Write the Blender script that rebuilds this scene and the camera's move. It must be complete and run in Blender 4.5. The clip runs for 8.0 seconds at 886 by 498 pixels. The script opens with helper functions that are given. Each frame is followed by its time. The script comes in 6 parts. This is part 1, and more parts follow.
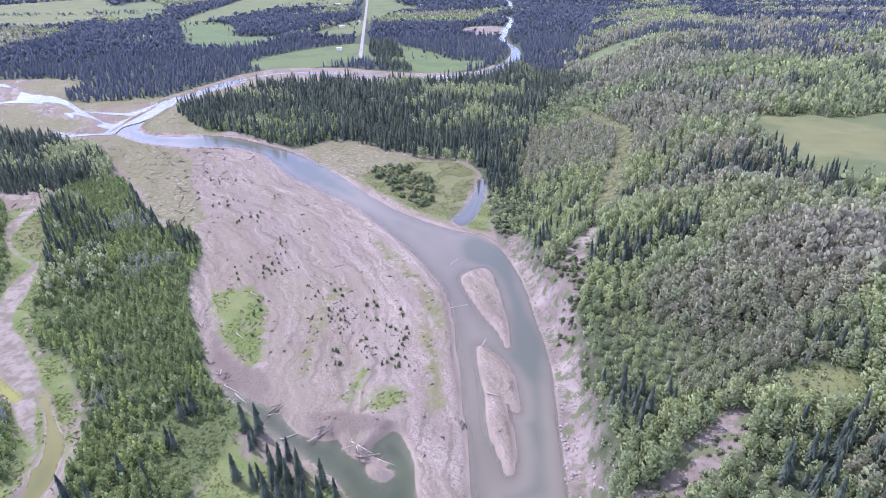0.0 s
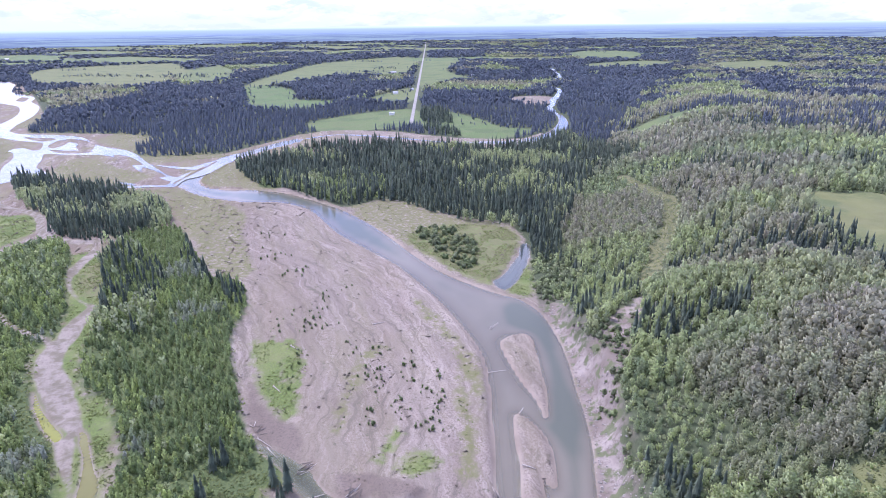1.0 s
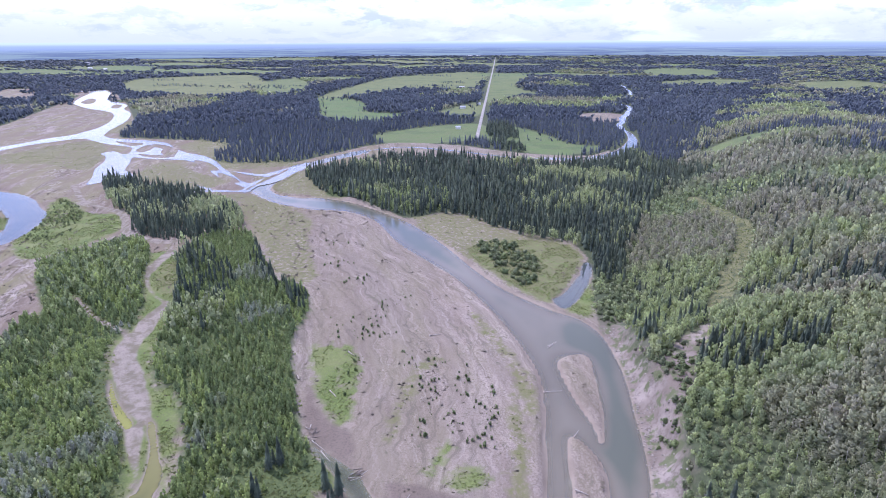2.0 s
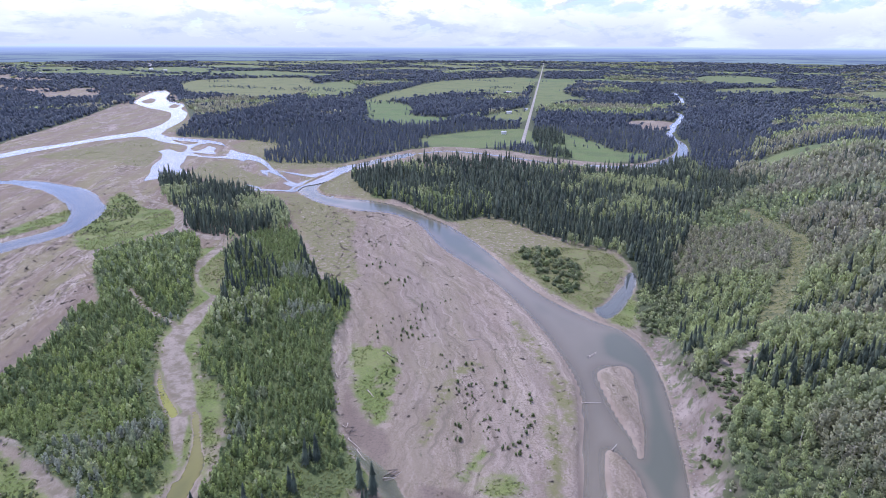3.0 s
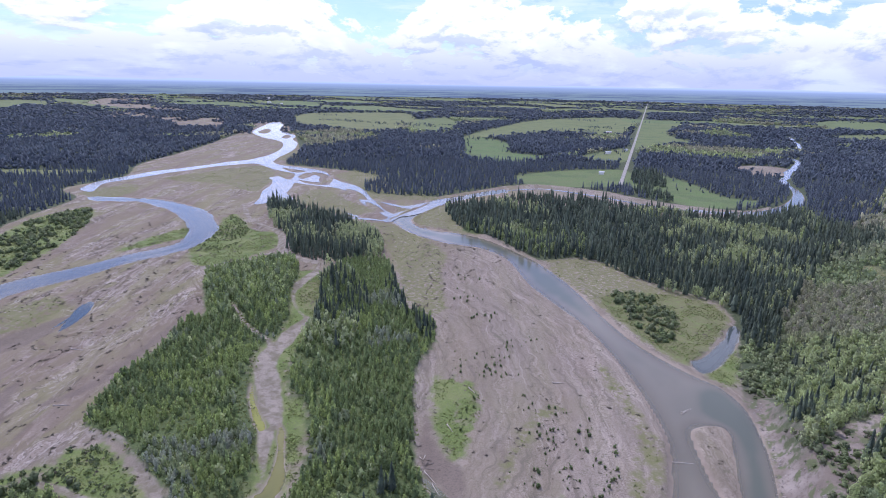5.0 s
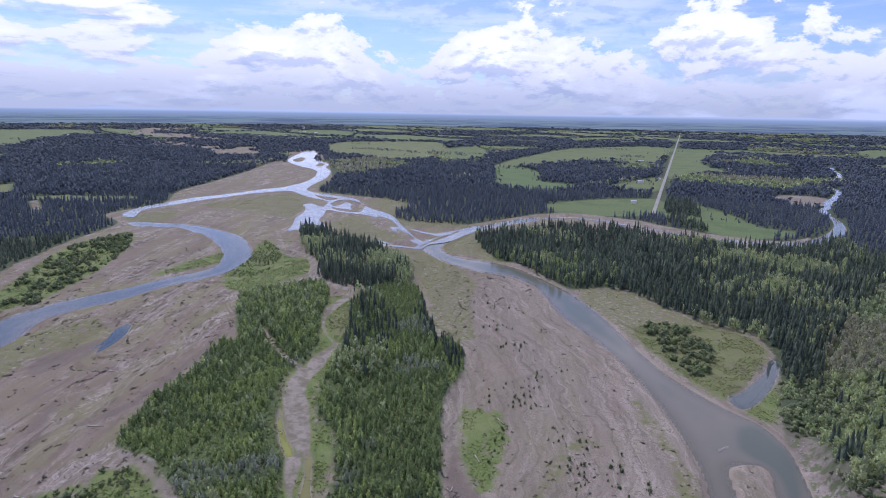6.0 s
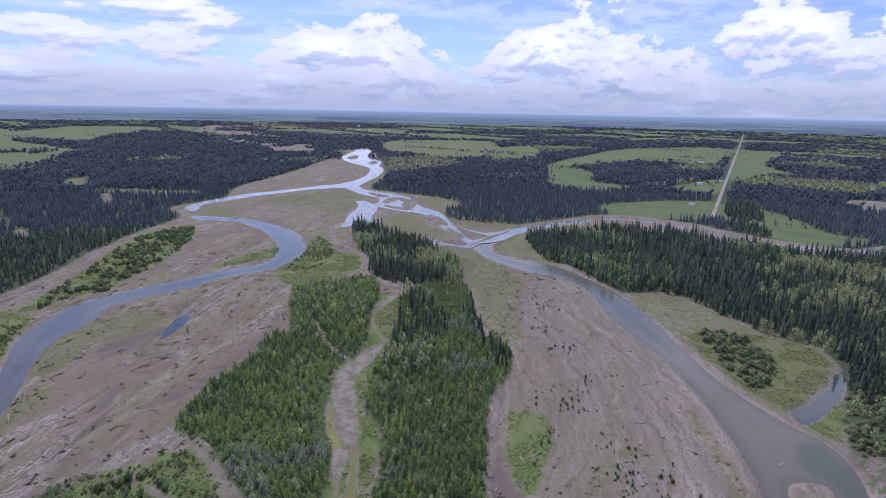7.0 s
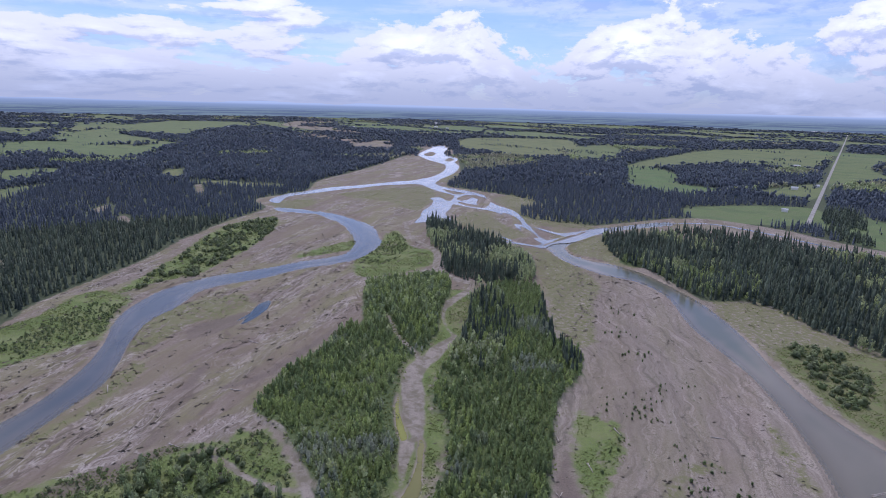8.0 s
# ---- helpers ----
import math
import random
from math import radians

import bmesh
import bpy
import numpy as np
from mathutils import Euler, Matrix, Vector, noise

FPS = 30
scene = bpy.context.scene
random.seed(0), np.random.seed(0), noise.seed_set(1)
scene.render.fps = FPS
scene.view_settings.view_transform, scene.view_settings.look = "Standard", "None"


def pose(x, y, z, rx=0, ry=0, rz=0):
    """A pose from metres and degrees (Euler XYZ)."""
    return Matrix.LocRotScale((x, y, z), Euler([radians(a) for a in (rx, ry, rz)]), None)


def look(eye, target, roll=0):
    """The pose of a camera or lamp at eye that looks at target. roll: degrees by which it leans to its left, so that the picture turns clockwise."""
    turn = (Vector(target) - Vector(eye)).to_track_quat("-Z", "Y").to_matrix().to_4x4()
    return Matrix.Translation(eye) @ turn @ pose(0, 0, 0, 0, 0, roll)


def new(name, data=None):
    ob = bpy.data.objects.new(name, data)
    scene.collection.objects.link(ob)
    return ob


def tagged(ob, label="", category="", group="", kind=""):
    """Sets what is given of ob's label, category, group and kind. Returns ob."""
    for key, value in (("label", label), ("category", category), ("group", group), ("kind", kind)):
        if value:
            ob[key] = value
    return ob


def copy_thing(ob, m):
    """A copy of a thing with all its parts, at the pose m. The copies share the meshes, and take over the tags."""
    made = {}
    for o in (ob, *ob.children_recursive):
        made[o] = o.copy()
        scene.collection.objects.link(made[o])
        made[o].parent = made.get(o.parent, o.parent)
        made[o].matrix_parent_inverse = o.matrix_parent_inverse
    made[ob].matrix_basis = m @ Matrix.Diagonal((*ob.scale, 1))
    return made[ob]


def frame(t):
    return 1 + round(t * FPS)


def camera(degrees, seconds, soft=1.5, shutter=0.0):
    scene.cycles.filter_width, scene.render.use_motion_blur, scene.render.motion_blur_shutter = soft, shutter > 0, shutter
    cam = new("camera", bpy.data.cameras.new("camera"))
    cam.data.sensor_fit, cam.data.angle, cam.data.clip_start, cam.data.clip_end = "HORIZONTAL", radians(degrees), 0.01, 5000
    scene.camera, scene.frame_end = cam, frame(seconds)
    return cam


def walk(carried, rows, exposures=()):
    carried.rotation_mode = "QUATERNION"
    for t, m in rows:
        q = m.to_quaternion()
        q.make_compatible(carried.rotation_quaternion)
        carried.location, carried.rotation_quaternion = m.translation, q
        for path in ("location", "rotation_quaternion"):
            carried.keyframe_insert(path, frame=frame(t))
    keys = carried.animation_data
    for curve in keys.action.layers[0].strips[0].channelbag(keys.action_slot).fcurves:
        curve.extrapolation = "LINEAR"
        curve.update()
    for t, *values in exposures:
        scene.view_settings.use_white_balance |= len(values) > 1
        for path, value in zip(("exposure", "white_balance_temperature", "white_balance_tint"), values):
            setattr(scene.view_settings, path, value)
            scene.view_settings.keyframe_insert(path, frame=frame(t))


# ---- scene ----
# ---- camera: a drone hovering 120 m over the river, turning to its left ----
cam = camera(74.71, 8.0, soft=0.9)
PATH = [
    (0.0, pose(0, 0, 120, 62.77, 1.47, 0.00)),
    (0.5, pose(0, 0, 120, 66.09, 1.16, 1.71)),
    (1.0, pose(0, 0, 120, 68.94, 0.69, 4.84)),
    (1.5, pose(0, 0, 120, 70.45, 0.32, 8.66)),
    (1.7, pose(0, 0, 120, 70.44, 0.36, 9.73)),
    (2.8, pose(0, 0, 120, 70.43, -0.22, 15.23)),
    (3.0, pose(0, 0, 120, 70.77, -0.19, 15.84)),
    (3.5, pose(0, 0, 120, 70.79, -0.35, 17.81)),
    (4.0, pose(0, 0, 120, 70.72, -0.65, 21.73)),
    (4.5, pose(0, 0, 120, 70.65, -0.82, 24.19)),
    (4.7, pose(0, 0, 120, 71.93, -0.95, 24.75)),
    (5.8, pose(0, 0, 120, 76.82, -0.74, 27.41)),
    (6.0, pose(0, 0, 120, 76.82, -0.87, 28.33)),
    (6.5, pose(0, 0, 120, 76.73, -0.88, 30.43)),
    (7.0, pose(0, 0, 120, 76.63, -1.06, 33.43)),
    (7.5, pose(0, 0, 120, 76.48, -1.34, 36.96)),
    (8.0, pose(0, 0, 120, 76.24, -1.40, 40.89)),
]
EXPOSURES = [(0.0, 0.66, 5640, 33), (1.5, 0.44, 5640, 31), (3.0, 0.14, 5680, 28), (4.5, 0.04, 5690, 27), (6.0, -0.42, 5790, 24), (8.0, -0.54, 5790, 24)]
walk(cam, PATH, EXPOSURES)

# ---- world and sun ----
def sky_and_sun(azimuth, elevation):
    """Summer sky with broken cloud, and the sun. azimuth: degrees clockwise from straight ahead."""
    w = bpy.data.worlds.new("summer_sky")
    scene.world = w
    w.use_nodes = True
    t = w.node_tree
    t.nodes.clear()

    def n(kind, values=(), **settings):
        k = t.nodes.new(kind)
        for key, value in settings.items():
            setattr(k, key, value)
        for key, value in dict(values).items():
            if isinstance(value, bpy.types.NodeSocket):
                t.links.new(value, k.inputs[key])
            else:
                k.inputs[key].default_value = value
        return k

    def m(op, a, b=0.0):
        return n("ShaderNodeMath", {0: a, 1: b}, operation=op).outputs[0]

    def ramp(v, a, b, c=0.0, d=1.0):
        return n("ShaderNodeMapRange", {"Value": v, "From Min": a, "From Max": b, "To Min": c, "To Max": d}, interpolation_type="SMOOTHSTEP").outputs[0]

    sky = n("ShaderNodeTexSky", sky_type="NISHITA", sun_disc=False, sun_elevation=radians(elevation), sun_rotation=radians(azimuth), air_density=1.0, dust_density=0.4, ozone_density=2.0).outputs[0]
    way = n("ShaderNodeTexCoord").outputs["Generated"]
    xyz = n("ShaderNodeSeparateXYZ", {"Vector": way})
    high = xyz.outputs[2]
    flat = m("POWER", m("MAXIMUM", high, 0.0), 0.85)

    def stretched(k):
        return n("ShaderNodeCombineXYZ", {0: xyz.outputs[0], 1: xyz.outputs[1], 2: m("MULTIPLY", flat, k)}).outputs[0]

    def heap_of(vector, scale, lift, detail=9.0, rough=0.56):
        where = n("ShaderNodeVectorMath", {0: vector, 1: (0.13, 0.4, lift)}, operation="ADD").outputs[0]
        return n("ShaderNodeTexNoise", {"Vector": where, "Scale": scale, "Detail": detail, "Roughness": rough, "Distortion": 0.15}).outputs["Fac"]

    def blend(fac, a, b):
        return m("ADD", m("MULTIPLY", a, m("SUBTRACT", 1.0, fac)), m("MULTIPLY", b, fac))

    # heaped cloud ahead, drawn-out sheets of cloud towards the left
    sheets = ramp(xyz.outputs[0], -0.55, -0.85, 0.0, 0.6)
    puff, streak = stretched(1.75), stretched(4.5)
    heap, above, higher = (blend(sheets, heap_of(puff, 6.5, a, 12.0, 0.6), heap_of(streak, 5.0, b)) for a, b in ((0.37, 0.2), (0.394, 0.235), (0.43, 0.28)))
    broad = heap_of(stretched(3.0), 3.0, 0.7, 4.0)
    cover = ramp(m("ADD", heap, ramp(high, 0.03, 0.19, 0.10, -0.035)), 0.485, 0.53)
    # thick parts are grey-blue underneath, edges white
    grey = m("ADD", ramp(m("SUBTRACT", above, heap), 0.0, 0.07, 0.0, 0.65), m("MULTIPLY", ramp(m("SUBTRACT", higher, heap), 0.0, 0.14, 0.0, 0.5), ramp(broad, 0.40, 0.56)))
    white = n("ShaderNodeMix", {"Factor": grey}, data_type="RGBA")
    white.inputs[6].default_value = (0.96, 1.00, 1.10, 1)
    white.inputs[7].default_value = (0.54, 0.63, 0.85, 1)
    # towards the skyline all turns to bright blue-white air
    low = ramp(high, 0.0, 0.085, 1.0, 0.0)
    veil = n("ShaderNodeMix", {"Factor": m("MULTIPLY", low, 0.75)}, data_type="RGBA")
    t.links.new(white.outputs[2], veil.inputs[6])
    veil.inputs[7].default_value = (0.60, 0.72, 1.00, 1)
    deep_blue = n("ShaderNodeMix", {"Factor": 1.0}, data_type="RGBA", blend_type="MULTIPLY")
    t.links.new(sky, deep_blue.inputs[6])
    deep_blue.inputs[7].default_value = (0.80, 0.92, 1.20, 1)
    blue = n("ShaderNodeBackground", {"Color": deep_blue.outputs[2], "Strength": 0.14}).outputs[0]
    # cloud is brightest overhead, as under any bright overcast
    strength = m("MULTIPLY", m("ADD", m("MULTIPLY", m("MAXIMUM", m("SUBTRACT", high, 0.2), 0.0), 0.25), ramp(high, 0.0, 0.12, 0.80, 1.16)), m("MULTIPLY", ramp(heap, 0.50, 0.66, 1.0, 1.25), CLOUD))
    cloud = n("ShaderNodeBackground", {"Color": veil.outputs[2], "Strength": strength}).outputs[0]
    wisp = ramp(heap_of(stretched(7.0), 3.0, 0.1, 6.0, 0.6), 0.42, 0.64, 0.08, 0.50)
    amount = m("MAXIMUM", m("MAXIMUM", m("MULTIPLY", cover, 0.95), wisp), m("MULTIPLY", low, 0.85))
    t.links.new(n("ShaderNodeMixShader", {0: amount, 1: blue, 2: cloud}).outputs[0], n("ShaderNodeOutputWorld").inputs[0])
    sun = new("sun", bpy.data.lights.new("sun", "SUN"))
    sun.data.energy, sun.data.angle, sun.data.color = SUN, radians(0.6), (1.0, 0.955, 0.89)
    a, e = radians(azimuth), radians(elevation)
    sun.matrix_basis = look((300 * math.sin(a) * math.cos(e), 300 * math.cos(a) * math.cos(e), 300 * math.sin(e)), (0, 0, 0))


CLOUD, SUN = 1.12, 3.4
sky_and_sun(-52, 53)


# ---- plan, metres: x to the right, y ahead, z up from the valley floor ----
WATERS = {
    "main_river": [(5, 95), (3, 114), (2, 131), (1, 152), (0, 172), (-3, 195), (-11, 216), (-25, 244), (-45, 276), (-64, 300), (-96, 335), (-127, 381), (-156, 400), (-184, 399), (-214, 409), (-240, 427), (-261, 446), (-264, 470), (-264, 517), (-265, 558), (-254, 543), (-250, 495), (-246, 459), (-223, 436), (-189, 432), (-156, 424), (-124, 399), (-101, 379), (-68, 339), (-44, 303), (-26, 279), (-11, 265), (2, 255), (14, 247), (23, 233), (29, 207), (31, 176), (32, 149), (30, 126), (29, 113), (26, 95)],
    "backwater": [(18, 322), (22, 318), (20, 296), (16, 279), (12, 265), (7, 258), (3, 261), (1, 268), (5, 273), (10, 286), (15, 303)],
    "loop_river": [(-589, 386), (-552, 402), (-515, 412), (-468, 405), (-421, 387), (-378, 355), (-355, 322), (-343, 287), (-352, 248), (-351, 217), (-355, 174), (-332, 145), (-319, 123), (-298, 106), (-278, 93), (-260, 79), (-250, 65), (-239, 49), (-227, 29), (-247, 33), (-262, 55), (-273, 68), (-286, 81), (-305, 95), (-329, 109), (-355, 129), (-375, 161), (-378, 195), (-371, 230), (-369, 261), (-363, 289), (-367, 308), (-393, 337), (-432, 363), (-492, 387), (-534, 389), (-565, 375)],
    "far_branch": [(-271, 547), (-256, 584), (-237, 639), (-222, 656), (-216, 638), (-228, 615), (-246, 561), (-254, 529)],
    "far_branch_end": [(-31, 640), (23, 649), (59, 691), (79, 751), (88, 809), (89, 871), (97, 828), (95, 760), (80, 696), (57, 658), (23, 634)],
    "green_creek": [(-131, 143), (-126, 140), (-118, 130), (-110, 120), (-107, 113), (-105, 107), (-105, 101), (-105, 95), (-111, 92), (-111, 97), (-110, 101), (-111, 106), (-113, 111), (-112, 112), (-114, 117), (-119, 125), (-125, 134)],
    "algae_pool": [(-161, 161), (-150, 151), (-142, 145), (-135, 140), (-134, 137), (-136, 137), (-142, 141), (-149, 147), (-156, 154)],
    "near_pool": [(-71, 140), (-66, 138), (-60, 135), (-52, 130), (-44, 122), (-36, 119), (-32, 120), (-28, 117), (-23, 112), (-17, 110), (-24, 114), (-17, 123), (-12, 116), (-10, 108), (-10, 95), (-23, 96), (-31, 105), (-40, 113), (-50, 121), (-61, 131), (-69, 137)],
    "blue_pond": [(-281, 157), (-289, 167), (-301, 180), (-307, 191), (-301, 190), (-291, 179), (-283, 166)],
    "loop_pond": [(-295, 184), (-303, 184), (-294, 172), (-288, 159), (-291, 168), (-292, 177)],
}
BARS = {
    "pool_islet": [(-23, 109), (-19, 109), (-16, 107), (-18, 105), (-21, 106)],
    "pool_spit": [(-32, 121), (-28, 119), (-23, 113), (-19, 111), (-20, 109), (-25, 112), (-29, 115)],
    "pool_mud": [(-33, 125), (-31, 127), (-27, 126), (-23, 123), (-23, 120), (-28, 121), (-31, 121)],
    "mid_bar": [(5, 207), (13, 215), (17, 211), (19, 194), (20, 175), (19, 160), (17, 169), (11, 184)],
    "low_bar": [(9, 160), (16, 153), (19, 143), (19, 129), (16, 133), (15, 134), (16, 122), (16, 112), (14, 106), (12, 114), (10, 123), (10, 138)],
    "creek_bar": [(-135, 134), (-129, 138), (-121, 130), (-115, 120), (-112, 112), (-116, 114)],
    "braid_bar": [(-319, 508), (-280, 509), (-272, 526), (-274, 488), (-274, 465), (-303, 488)],
    "braid_bar2": [(-886, 978), (-892, 1037), (-818, 964), (-824, 933)],
    "braid_bar3": [(-497, 626), (-383, 563), (-419, 569), (-465, 591)],
}
GRAVELS = {
    "clear_c": [(-826, 405), (-815, 409), (-752, 378), (-757, 373)],
    "clear_b": [(-646, 232), (-651, 240), (-613, 231), (-588, 217), (-609, 219)],
    "clear_a": [(-692, 219), (-722, 240), (-731, 254), (-698, 240), (-680, 223)],
    "far_branch_flat": [(25, 1046), (60, 1082), (101, 1068), (96, 982), (48, 961)],
    "valley": [(-360, 51), (-366, 67), (-407, 105), (-453, 175), (-509, 243), (-551, 300), (-595, 374), (-660, 403), (-679, 491), (-767, 589), (-855, 766), (-1104, 1175), (-1316, 1483), (-1143, 1366), (-701, 866), (-598, 703), (-543, 686), (-462, 681), (-398, 650), (-380, 582), (-345, 551), (-293, 560), (-273, 575), (-235, 671), (-196, 712), (-125, 705), (-50, 667), (28, 661), (56, 696), (60, 672), (28, 614), (-42, 582), (-100, 575), (-175, 556), (-236, 523), (-204, 466), (-158, 444), (-108, 391), (-84, 408), (-58, 401), (-36, 380), (-14, 366), (8, 357), (18, 338), (21, 314), (22, 248), (24, 232), (30, 207), (31, 176), (33, 149), (31, 126), (30, 113), (27, 94), (4, 94), (-16, 95), (-134, 97), (-128, 84), (-152, 76), (-202, 30), (-209, 23)],
    "far_flat": [(-2808, 1895), (-3209, 2250), (-3400, 2573), (-3181, 2548), (-2765, 2139), (-2362, 1927), (-2186, 1869), (-2019, 1844), (-1950, 1591), (-2192, 1657), (-2411, 1739)],
    "far_flat2": [(-1985, 1369), (-2034, 1495), (-1747, 1424), (-1599, 1406), (-1470, 1449), (-1306, 1445), (-1212, 1449), (-1153, 1351), (-1188, 1289), (-1320, 1301), (-1222, 1182), (-1263, 1110), (-1367, 1161), (-1557, 1269), (-1693, 1279), (-1746, 1246)],
}
GRASSES = {
    "bar_shrub": [(-79, 186), (-76, 195), (-71, 185), (-67, 172), (-70, 172), (-75, 175)],
    "bar_patch": [(-96, 200), (-91, 203), (-86, 200), (-81, 202), (-77, 195), (-79, 186), (-75, 175), (-70, 172), (-66, 165), (-65, 157), (-65, 152), (-69, 154), (-75, 161), (-84, 173), (-91, 188)],
    "pool_patch": [(-26, 131), (-26, 134), (-23, 137), (-19, 139), (-15, 136), (-14, 132), (-18, 129), (-23, 129)],
    "bar_streak": [(-33, 135), (-31, 143), (-29, 148), (-27, 147), (-29, 140), (-31, 134)],
    "bar_streak2": [(-48, 148), (-50, 158), (-50, 168), (-51, 178), (-50, 190), (-47, 199), (-42, 202), (-40, 199), (-44, 195), (-47, 186), (-46, 175), (-47, 165), (-47, 156), (-47, 148)],
    "island_meadow": [(-49, 320), (-48, 342), (-33, 355), (-16, 356), (6, 352), (15, 335), (13, 308), (5, 279), (0, 262), (-11, 270), (-28, 288)],
    "backwater_edge": [(12, 276), (18, 297), (21, 284), (20, 253), (14, 251), (8, 257)],
    "island_top": [(-104, 388), (-83, 407), (-58, 401), (-36, 380), (-47, 378), (-71, 387)],
    "wood_glade": [(-78, 107), (-79, 113), (-78, 118), (-72, 126), (-68, 134), (-61, 133), (-58, 125), (-57, 115), (-16, 96), (-28, 96), (-66, 97), (-66, 104)],
    "creek_left": [(-135, 134), (-126, 124), (-115, 114), (-112, 105), (-111, 98), (-111, 92), (-117, 89), (-120, 96), (-120, 105), (-123, 114), (-129, 124), (-136, 133)],
    "creek_right": [(-128, 144), (-133, 152), (-127, 150), (-120, 144), (-113, 132), (-107, 120), (-106, 115), (-117, 129)],
    "creek_top": [(-210, 253), (-214, 264), (-212, 277), (-194, 253), (-182, 235), (-189, 235), (-196, 238)],
    "near_scrub": [(-184, 77), (-177, 86), (-184, 100), (-174, 105), (-157, 101), (-141, 94), (-124, 84), (-146, 73), (-195, 28), (-203, 26), (-200, 44), (-193, 59), (-193, 74), (-181, 93)],
    "loop_meadow": [(-317, 270), (-354, 307), (-362, 332), (-390, 373), (-396, 395), (-348, 360), (-321, 360), (-293, 330), (-293, 289), (-298, 267)],
    "river_meadow": [(-343, 114), (-366, 133), (-392, 126), (-390, 109), (-368, 83), (-356, 55), (-310, 46), (-310, 67), (-311, 89), (-313, 98)],
    "bank_copse": [(-383, 132), (-386, 155), (-391, 188), (-412, 222), (-433, 254), (-498, 325), (-540, 346), (-531, 288), (-434, 188)],
    "inner_loop": [(-620, 401), (-622, 457), (-586, 439), (-567, 401), (-586, 384)],
    "shoal_green": [(-395, 301), (-397, 335), (-382, 336), (-372, 313), (-379, 269), (-386, 270)],
    "shore_green": [(-305, 106), (-319, 120), (-333, 152), (-326, 181), (-311, 181), (-298, 158), (-299, 139), (-294, 127), (-283, 102)],
    "shore_green2": [(-246, 68), (-262, 84), (-273, 98), (-263, 99), (-249, 82), (-240, 68), (-227, 45), (-228, 39)],
    "north_scrub": [(-221, 367), (-252, 410), (-285, 416), (-262, 435), (-231, 421), (-173, 374), (-156, 330), (-127, 276), (-129, 262), (-151, 274), (-181, 318)],
    "spit": [(-248, 452), (-252, 500), (-242, 530), (-197, 462), (-162, 442), (-175, 435), (-221, 442)],
    "north_shore": [(-349, 534), (-362, 592), (-326, 582), (-267, 563), (-294, 535), (-323, 526)],
    "braid_green": [(-403, 485), (-410, 546), (-347, 503), (-301, 476), (-301, 446), (-328, 447), (-367, 460)],
    "braid_green2": [(-461, 639), (-451, 707), (-379, 642), (-343, 552), (-396, 591)],
    "braid_green3": [(-654, 747), (-695, 850), (-640, 834), (-567, 729), (-596, 715)],
    "upper_green": [(-620, 504), (-622, 590), (-606, 659), (-535, 606), (-467, 498), (-524, 507), (-575, 504)],
    "island_scrub": [(-96, 377), (-82, 399), (-58, 398), (-36, 377), (-14, 364), (9, 354), (17, 333), (13, 306), (5, 279), (0, 261), (-11, 267), (-28, 286), (-49, 315), (-73, 346)],
    "creek_scrub": [(-235, 284), (-210, 245), (-190, 217), (-183, 199), (-181, 186), (-168, 168), (-152, 150), (-136, 136), (-124, 120), (-112, 116), (-122, 147), (-136, 162), (-140, 160), (-154, 175), (-164, 194), (-174, 218), (-186, 238), (-195, 253), (-217, 287)],
    "shore_wisps": [(-36, 242), (-28, 234), (-21, 222), (-14, 208), (-8, 196), (-4, 185), (-2, 171), (-2, 160), (-6, 174), (-10, 184), (-14, 197), (-20, 210), (-28, 223)],
    "shore_wisps2": [(-11, 180), (-7, 167), (-4, 150), (-4, 130), (-8, 130), (-8, 150), (-11, 167)],
}
SILTS = {
    "pool_mud": [(-43, 129), (-33, 129), (-27, 127), (-19, 125), (-21, 121), (-26, 120), (-32, 121), (-36, 120), (-40, 122)],
    "bar_silt": [(-86, 173), (-80, 163), (-74, 157), (-68, 152), (-63, 151), (-59, 145), (-56, 137), (-57, 135), (-64, 138), (-71, 143), (-77, 149), (-83, 163)],
    "pool_silt": [(-32, 127), (-26, 128), (-18, 125), (-17, 123), (-23, 121), (-28, 120)],
    "plain_silt": [(-220, 110), (-221, 135), (-232, 172), (-238, 199), (-231, 186), (-215, 134)],
    "plain_silt2": [(-195, 37), (-197, 49), (-196, 62), (-192, 77), (-188, 82), (-186, 65), (-183, 52)],
    "pond_silt": [(-280, 129), (-293, 133), (-298, 158), (-295, 175), (-282, 156)],
    "plain_silt3": [(-231, 100), (-243, 111), (-248, 122), (-231, 106)],
}
CUTS = {
    "slide": [(31, 126), (44, 165), (51, 188), (63, 220), (53, 215), (39, 197), (35, 188), (31, 171)],
    "slide2": [(33, 82), (37, 88), (45, 92), (52, 99), (60, 105), (72, 111), (69, 100), (60, 92), (50, 86), (43, 82), (36, 78)],
}
